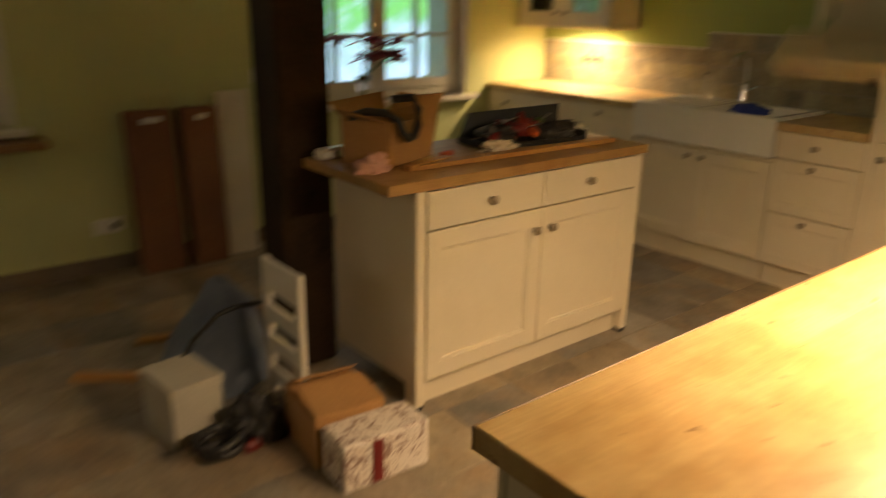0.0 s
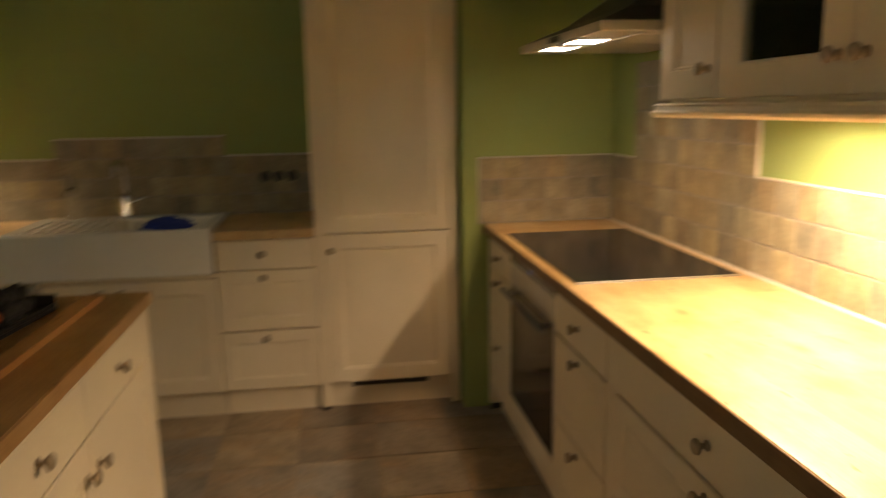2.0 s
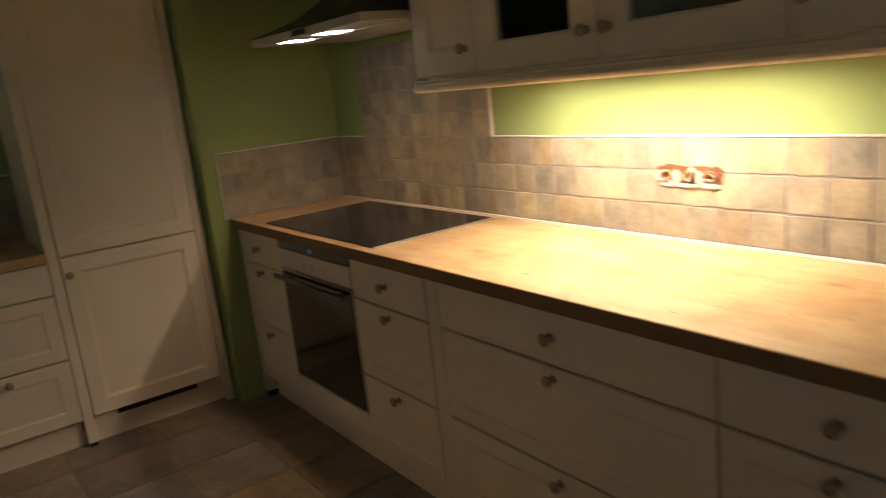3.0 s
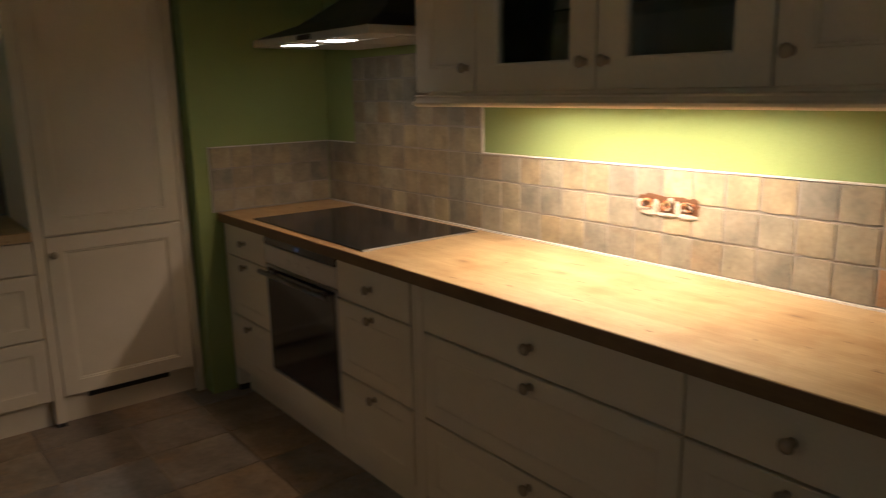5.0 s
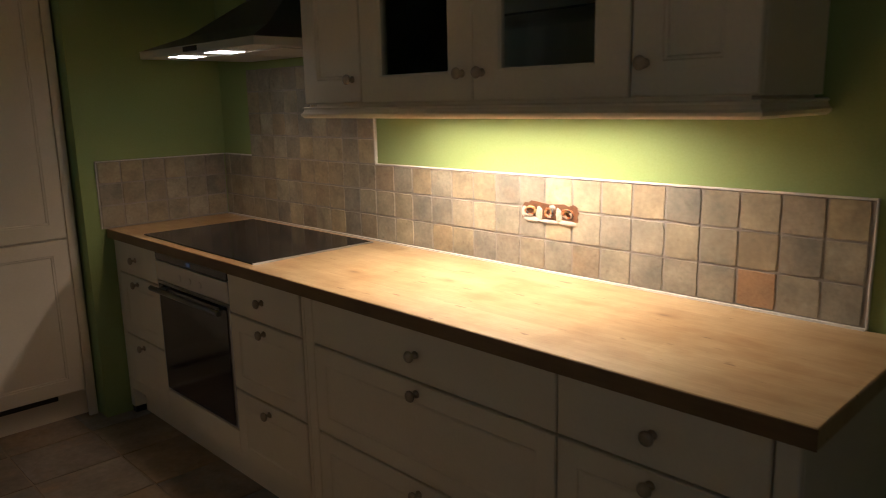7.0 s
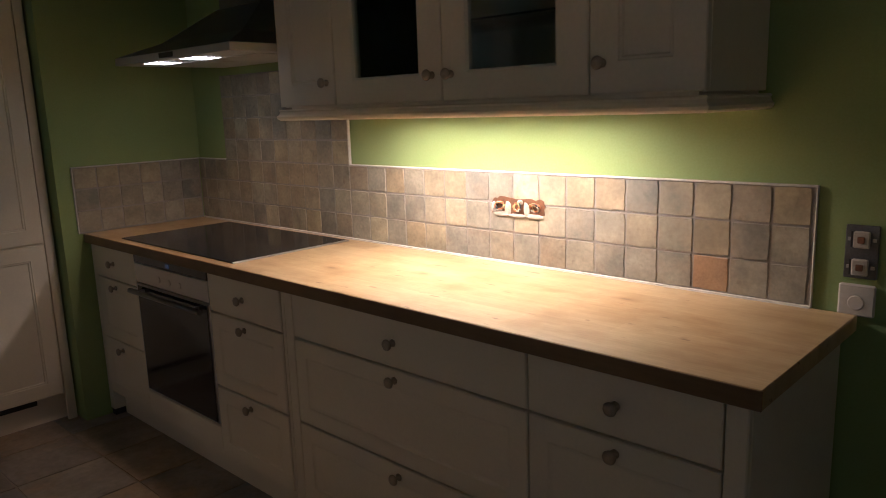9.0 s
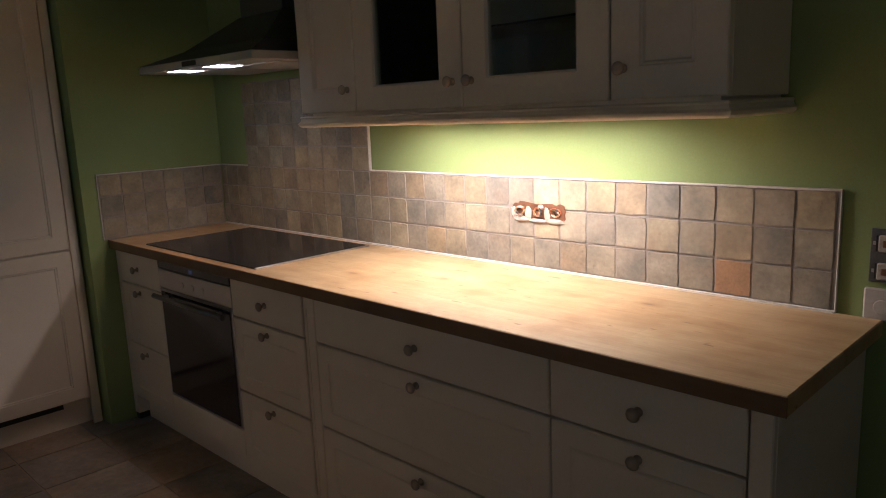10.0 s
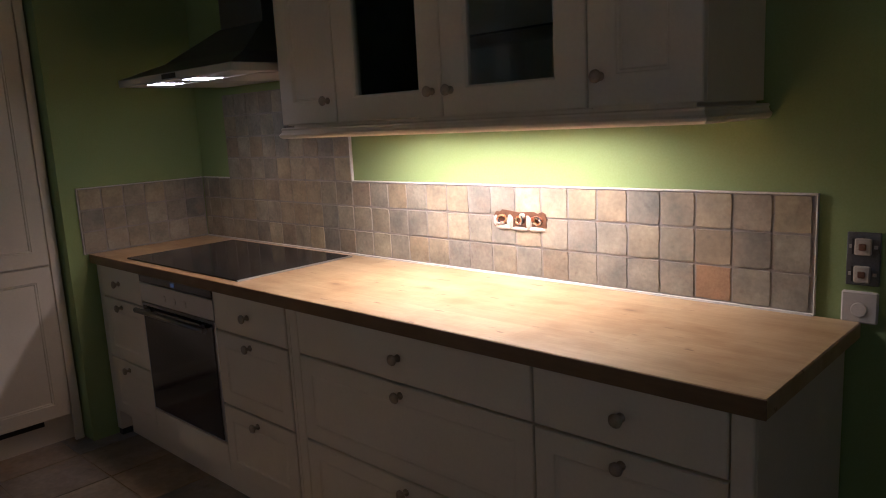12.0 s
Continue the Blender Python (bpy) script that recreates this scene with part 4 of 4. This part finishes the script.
# flowers on the window sill
vs = thing("flower_vase", pose(-1.13, 3.93, 0.82), "clear glass vase with dark red flowers on the sill", "vase")
part("vase", lathe([(0.040, 0.0), (0.042, 0.01), (0.036, 0.06), (0.034, 0.12), (0.046, 0.17), (0.043, 0.17), (0.031, 0.12), (0.033, 0.06), (0.036, 0.015)], 16), M_GLASS, vs)
frng = random.Random(11)
for k in range(11):
    a = frng.uniform(0, 6.28)
    rr = frng.uniform(0.06, 0.24)
    top = (rr * math.cos(a) * 1.15, rr * math.sin(a) * 0.45, frng.uniform(0.27, 0.40))
    part("stem", tube([(0.01 * math.cos(a), 0.01 * math.sin(a), 0.02), (0.02 * math.cos(a), 0.015 * math.sin(a), 0.16), (top[0] * 0.6, top[1] * 0.6, 0.26), top], 0.003, 5), M_STEM, vs)
    bm = bmesh.new()
    for j in range(9):
        b = j * 0.7 + a
        d = Vector((math.cos(b), math.sin(b), 0.35 * math.sin(j * 2.3)))
        s = Vector((-math.sin(b), math.cos(b), 0.1))
        c = Vector(top)
        ln = frng.uniform(0.07, 0.115)
        pts = [c, c + d * ln * 0.5 + s * 0.028 + Vector((0, 0, 0.012)), c + d * ln, c + d * ln * 0.5 - s * 0.028 + Vector((0, 0, 0.010))]
        q = [bm.verts.new(p) for p in pts] + [bm.verts.new(p - Vector((0, 0, 0.003))) for p in pts]
        bm.faces.new(q[:4])
        bm.faces.new(list(reversed(q[4:])))
        for i in range(4):
            bm.faces.new((q[i], q[i + 4], q[(i + 1) % 4 + 4], q[(i + 1) % 4]))
    bmesh.ops.recalc_face_normals(bm, faces=list(bm.faces))
    part("bloom", bm, M_PETAL, vs)

# ---- by the far wall ----
for x, mt, w, lean in ((-2.485, M_CARDRED, 0.235, 2.0), (-2.215, M_CARDRED, 0.195, 2.6)):
    b = thing("flat_pack_carton", pose(x, 3.84, 0, -lean, 0, 0), "tall narrow brown flat-pack carton leaning on the wall", "carton", "leaning cartons")
    part("body", boxes((-w / 2, 0, 0, w / 2, 0.10, 0.88), bev=0.006), mt, b)
    part("tape", boxes((-w / 2 + 0.07, -0.0012, 0.815, w / 2 - 0.06, 0.0, 0.845)), M_WHITEPL, b, "strip of pale packing tape")
b = thing("pale_board", pose(-2.005, 3.90, 0, -2.0, 0, 0), "pale grey-white board leaning on the wall", "board")
part("board", boxes((-0.09, 0, 0, 0.09, 0.025, 0.95), bev=0.003), M_WHITEWOOD, b)
for x, z in ((-1.80, 1.02), (-1.745, 0.575)):
    s = thing("wall_switch", pose(x, 4.02, z), "small white wall switch plate", "switch", "wall switches")
    part("plate", boxes((-0.04, -0.010, -0.04, 0.04, 0.0, 0.04), bev=0.003), M_WHITEPL, s)
    part("rocker", boxes((-0.026, -0.014, -0.026, 0.026, -0.0105, 0.026), bev=0.002), M_WHITEPL, s)
s = thing("wall_socket", pose(-2.72, 4.02, 0.26), "white wall socket low on the wall", "socket", "wall sockets")
part("plate", boxes((-0.075, -0.010, -0.04, 0.075, 0.0, 0.04), bev=0.003), M_WHITEPL, s)
part("socket", lathe([(0.022, 0.0), (0.022, 0.002), (0.018, 0.002), (0.017, 0.0005)], 16, "-y", at=(0.035, -0.010, 0)), M_BLACK, s)
solid("wooden_window_sill", boxes((-0.72, -0.16, -0.02, 0.72, 0.02, 0.02), bev=0.006), M_SILL, "varnished wooden sill board under the window", "sill", pose(-3.70, 4.0, 0.752))

# ---- on the floor by the post ----
ch = thing("slotted_rack", pose(-2.64, 2.11, 0), "small white wooden rack with three slots standing upright", "rack")
part("post", boxes((-0.012, -0.14, 0.0, 0.012, -0.105, 0.575), bev=0.004), M_WHITEWOOD, ch)
part("post", boxes((-0.012, 0.105, 0.0, 0.012, 0.14, 0.575), bev=0.004), M_WHITEWOOD, ch)
part("top_board", boxes((-0.011, -0.105, 0.45, 0.011, 0.105, 0.570), bev=0.003), M_WHITEWOOD, ch)
for z in (0.360, 0.240, 0.110):
    part("slat", boxes((-0.010, -0.105, z - 0.034, 0.010, 0.105, z + 0.038), bev=0.003), M_WHITEWOOD, ch)
for y in (-0.1225, 0.1225):
    part("foot_bar", boxes((-0.05, y - 0.012, 0.0, -0.013, y + 0.012, 0.03), bev=0.003), M_WHITEWOOD, ch)
    part("foot_bar", boxes((0.013, y - 0.012, 0.0, 0.06, y + 0.012, 0.03), bev=0.003), M_WHITEWOOD, ch)
# jacket dropped in a heap
bm = bmesh.new()
n = 22
grid = []
for i in range(n):
    row = []
    for j in range(n):
        u, v = i / (n - 1), j / (n - 1)
        x = -0.02 - 0.42 * u
        y = -0.19 + 0.38 * v
        z = 0.40 * (1 - abs(2 * u - 0.5) ** 1.6 * 0.62) * (1 - abs(2 * v - 1) ** 3)
        z += 0.075 * noise.noise(Vector((x * 9, y * 9, 0.3))) + 0.012 * noise.noise(Vector((x * 26, y * 26, 2)))
        row.append(bm.verts.new((x, y, max(z, 0.012))))
    grid.append(row)
for i in range(n - 1):
    for j in range(n - 1):
        f = bm.faces.new((grid[i][j], grid[i + 1][j], grid[i + 1][j + 1], grid[i][j + 1]))
        f.smooth = True
top_faces = list(bm.faces)
bmesh.ops.solidify(bm, geom=top_faces, thickness=0.008)
bmesh.ops.recalc_face_normals(bm, faces=list(bm.faces))
jk = thing("jacket", pose(-2.57, 2.50, 0.0), "blue-grey padded jacket heaped on the floor", "jacket")
part("cloth", bm, M_BLUEGREY, jk)
part("dark_hem", tube([(-0.04, -0.155, 0.35), (-0.14, -0.16, 0.36), (-0.22, -0.165, 0.35), (-0.32, -0.16, 0.27), (-0.40, -0.15, 0.14)], 0.010, 8), M_BLACK, jk, "dark folded hem")

wb = thing("white_carton", pose(-2.980, 2.235, 0, 0, 0, 7), "closed white cardboard carton on the floor", "carton")
part("body", boxes((-0.092, -0.115, 0, 0.092, 0.115, 0.215), bev=0.004), M_CARTON, wb)
part("lid_flap", boxes((-0.095, -0.118, 0.186, 0.095, 0.118, 0.221), bev=0.003), M_CARTON, wb)
cbx = thing("brown_carton", pose(-2.60, 1.835, 0, 0, 0, -6), "brown cardboard carton with open top flap on the floor", "carton")
part("body", boxes((-0.125, -0.115, 0, 0.125, 0.15, 0.185), bev=0.004), M_CARD, cbx)
part("flap", panel_quad((-0.12, -0.112, 0.188), (0.12, -0.112, 0.188), (0.125, 0.06, 0.205), (-0.115, 0.06, 0.205), 0.005), M_CARD, cbx)
part("flap", panel_quad((-0.12, 0.15, 0.188), (0.12, 0.15, 0.188), (0.11, 0.075, 0.225), (-0.12, 0.075, 0.225), -0.005), M_CARD, cbx)
pb = thing("patterned_box", pose(-2.575, 1.625, 0, 0, 0, -4), "low box wrapped in white paper with red print", "box")
part("body", boxes((-0.155, -0.07, 0, 0.155, 0.085, 0.165), bev=0.006), M_PATTERN, pb)
part("ribbon", boxes((-0.055, -0.073, 0.01, -0.020, -0.0705, 0.155)), M_RED, pb, "dark red printed band")
cable = [((0.075 + 0.012 * math.sin(k * 0.9)) * math.cos(k * 0.55), (0.055 + 0.010 * math.cos(k * 1.3)) * math.sin(k * 0.55), 0.014 + 0.0026 * k) for k in range(30)]
ck = thing("coiled_hose", pose(-2.955, 1.990, 0), "black coiled hose heaped on the floor", "hose")
part("hose", tube(cable, 0.014, 8), M_BLACK, ck)
part("nozzle", boxes((0.07, -0.05, 0.0, 0.13, -0.015, 0.04), bev=0.01), M_RED, ck, "small red end piece")
crumple("tool_bag", M_BLACK, "slumped black bag on the floor beside the rack", "bag", pose(-2.800, 2.035, 0), (0.085, 0.075, 0.105), 31.0, 0.55)
for x, y, a, ln in ((-3.070, 2.740, -38, 0.34), (-2.800, 2.985, -18, 0.22)):
    solid("wooden_lath", boxes((-ln / 2, -0.025, 0, ln / 2, 0.025, 0.02), bev=0.002), M_LATH, "pine lath lying on the tiled floor", "lath", pose(x, y, 0.001, 0, 0, a))


# ---- tiles ----
def tile_mesh(name, w, h, d, seed, material, wob=0.0016):
    """One tumbled tile in the xz plane, its face towards -y, with an uneven rounded edge."""
    rng = random.Random(seed)
    n = 4
    loop = []
    for sx, sz, ex, ez in ((0, 0, 1, 0), (1, 0, 1, 1), (1, 1, 0, 1), (0, 1, 0, 0)):
        for k in range(n):
            t = (k + (rng.uniform(-0.25, 0.25) if k else 0.0)) / n
            corner = 0.0014 if k == 0 else 0.0
            chip = corner + (rng.uniform(0.0008, 0.0024) if rng.random() < 0.16 else 0.0)
            loop.append((sx + (ex - sx) * t - 0.5, sz + (ez - sz) * t - 0.5, chip, rng.uniform(-wob, wob), rng.uniform(-wob, wob)))
    bm = bmesh.new()
    rings = []
    for inset, y, chipped in ((0.0, 0.0, 0.4), (0.0018, -d, 1.0)):
        rings.append([(u * (w - 2 * (inset + c * chipped)) + jx, y, v * (h - 2 * (inset + c * chipped)) + jz) for u, v, c, jx, jz in loop])
    add_rings(bm, rings, False, True)
    bmesh.ops.recalc_face_normals(bm, faces=list(bm.faces))
    return mesh_of(name, bm, material)


TILES = [tile_mesh("tile", 0.0990, 0.0952, 0.008, k, M_TILE, 0.0006) for k in range(9)]
RUST_TILE = tile_mesh("tile", 0.0990, 0.0952, 0.008, 77, M_TILERUST, 0.0006)
P = 0.1022
PZ = 0.0985
Z0 = WT + 0.006
rng = random.Random(5)


def backsplash(name, m, cells, beds, label, rust=None):
    """Tiles on their own grout bed; local x runs along the wall, local -y faces the room."""
    s = thing(name, m, label, "backsplash", kind="structure")
    part("grout_bed", boxes(*beds), M_GROUT, s)
    for x, z, *wide in cells:
        piece("tile", RUST_TILE if rust and abs(x - rust[0]) < 0.03 and abs(z - rust[1]) < 0.03 else rng.choice(TILES), s, pose(x, -0.0032, z, 0, rng.choice((0, 180)), 0) @ pose(0, 0, 0, rng.uniform(-0.5, 0.5), rng.uniform(-0.4, 0.4), rng.uniform(-0.5, 0.5)) @ Matrix.Diagonal((*(wide or (1,)), 1, 1, 1)))
    return s


# cooking wall: local x = -world x
S_L, S_R, T_R = 0.271, 1.199, 2.944
PS = (S_R - S_L) / 9
rows = []
for r in range(3):
    z = Z0 + PZ * (r + 0.5)
    for k in range(17):
        rows.append((S_R + 0.008 + P * (k + 0.5) - (0.004 if k in (0, 16) else 0), z, 1.08 if k == 0 else 0.92 if k == 16 else 1))
    for k in range(11):
        rows.append((S_R - PS * (k + 0.5), z, 1.01))
    rows.append((0.5 * (S_R - PS * 11 + 0.012), z, (S_R - PS * 11 - 0.015) / 0.099))
for r in range(3, 7):
    z = Z0 + PZ * (r + 0.5)
    for k in range(9):
        rows.append((S_R - PS * (k + 0.5), z, 1.01))
TOP = Z0 + 3 * PZ
TOP2 = Z0 + 7 * PZ
bs = backsplash("backsplash_cooking", pose(OX, OY, 0, 0, 0, 180), rows, [(0.012, -0.0085, WT + 0.001, T_R, 0.0, TOP), (S_L, -0.0085, TOP, S_R, 0.0, TOP2)], "tumbled beige and grey stone tiles over the counter", (S_R + 0.008 + P * 14.5, Z0 + PZ * 0.5))
part("edge_strip", boxes((S_R + 0.004, -0.0125, TOP - 0.001, T_R + 0.003, 0.0, TOP + 0.004), (0.014, -0.0125, TOP - 0.001, S_L - 0.004, 0.0, TOP + 0.004), (S_R - 0.001, -0.0125, TOP - 0.001, S_R + 0.004, 0.0, 1.3735), (T_R - 0.001, -0.0105, WT + 0.001, T_R + 0.0025, 0.0, TOP), bev=0.001), M_CAULK, bs, "thin white caulk edge")
part("counter_joint", boxes((0.012, -0.016, WT - 0.001, T_R, -0.003, WT + 0.006), bev=0.001), M_CAULK, bs, "white silicone joint along the worktop")
bs = backsplash("backsplash_return", pose(OX, OY + 0.638, 0, 0, 0, -90), [(0.006 + 0.1028 * (k + 0.5), Z0 + PZ * (r + 0.5), 1.01) for r in range(3) for k in range(6)], [(0.004, -0.0085, WT + 0.001, 0.626, 0.0, TOP)], "tumbled stone tiles on the side of the counter")
part("edge_strip", boxes((0.002, -0.0125, TOP - 0.001, 0.626, 0.0, TOP + 0.004), (0.0, -0.0105, WT + 0.001, 0.0045, 0.0, TOP + 0.004), bev=0.001), M_CAULK, bs, "thin white caulk edge")
rows = []
for r in range(3):
    for k in range(26):
        rows.append((4.012 - 1.345 - P * (k + 0.5), Z0 + PZ * (r + 0.5)))
for k in range(8):
    rows.append((4.012 - 1.79 - P * (k + 0.5), Z0 + PZ * 3.5))
bs = backsplash("backsplash_sink", pose(0.600, 4.012, 0, 0, 0, -90), rows, [(0.0, -0.0085, WT + 0.001, 4.012 - 1.342, 0.0, TOP), (4.012 - 2.61, -0.0085, TOP, 4.012 - 1.79, 0.0, TOP + PZ)], "tumbled beige and grey stone tiles behind the sink")
part("edge_strip", boxes((0.0, -0.0125, TOP - 0.001, 4.012 - 2.615, 0.0, TOP + 0.006), (4.012 - 1.786, -0.0125, TOP - 0.001, 4.012 - 1.342, 0.0, TOP + 0.006), (4.012 - 2.61, -0.0125, TOP + PZ, 4.012 - 1.79, 0.0, TOP + PZ + 0.006)), M_CAULK, bs, "thin white caulk edge")

# slate floor in 33 cm squares
FT = 0.335
FM = []
for k in range(4):
    me = tile_mesh("floor_tile", FT - 0.0035, FT - 0.0035, 0.010, 40 + k, M_SLATE, 0.0012)
    me.transform(Matrix.Rotation(radians(-90), 4, "X"))
    FM.append(me)
for i in range(17):
    for j in range(13):
        piece("floor_tile", rng.choice(FM), floor, pose(-5.02 + FT * i, 0.10 + FT * (j - 0.5), -0.010, rng.uniform(-0.12, 0.12), rng.uniform(-0.12, 0.12), 90 * rng.randrange(4)))
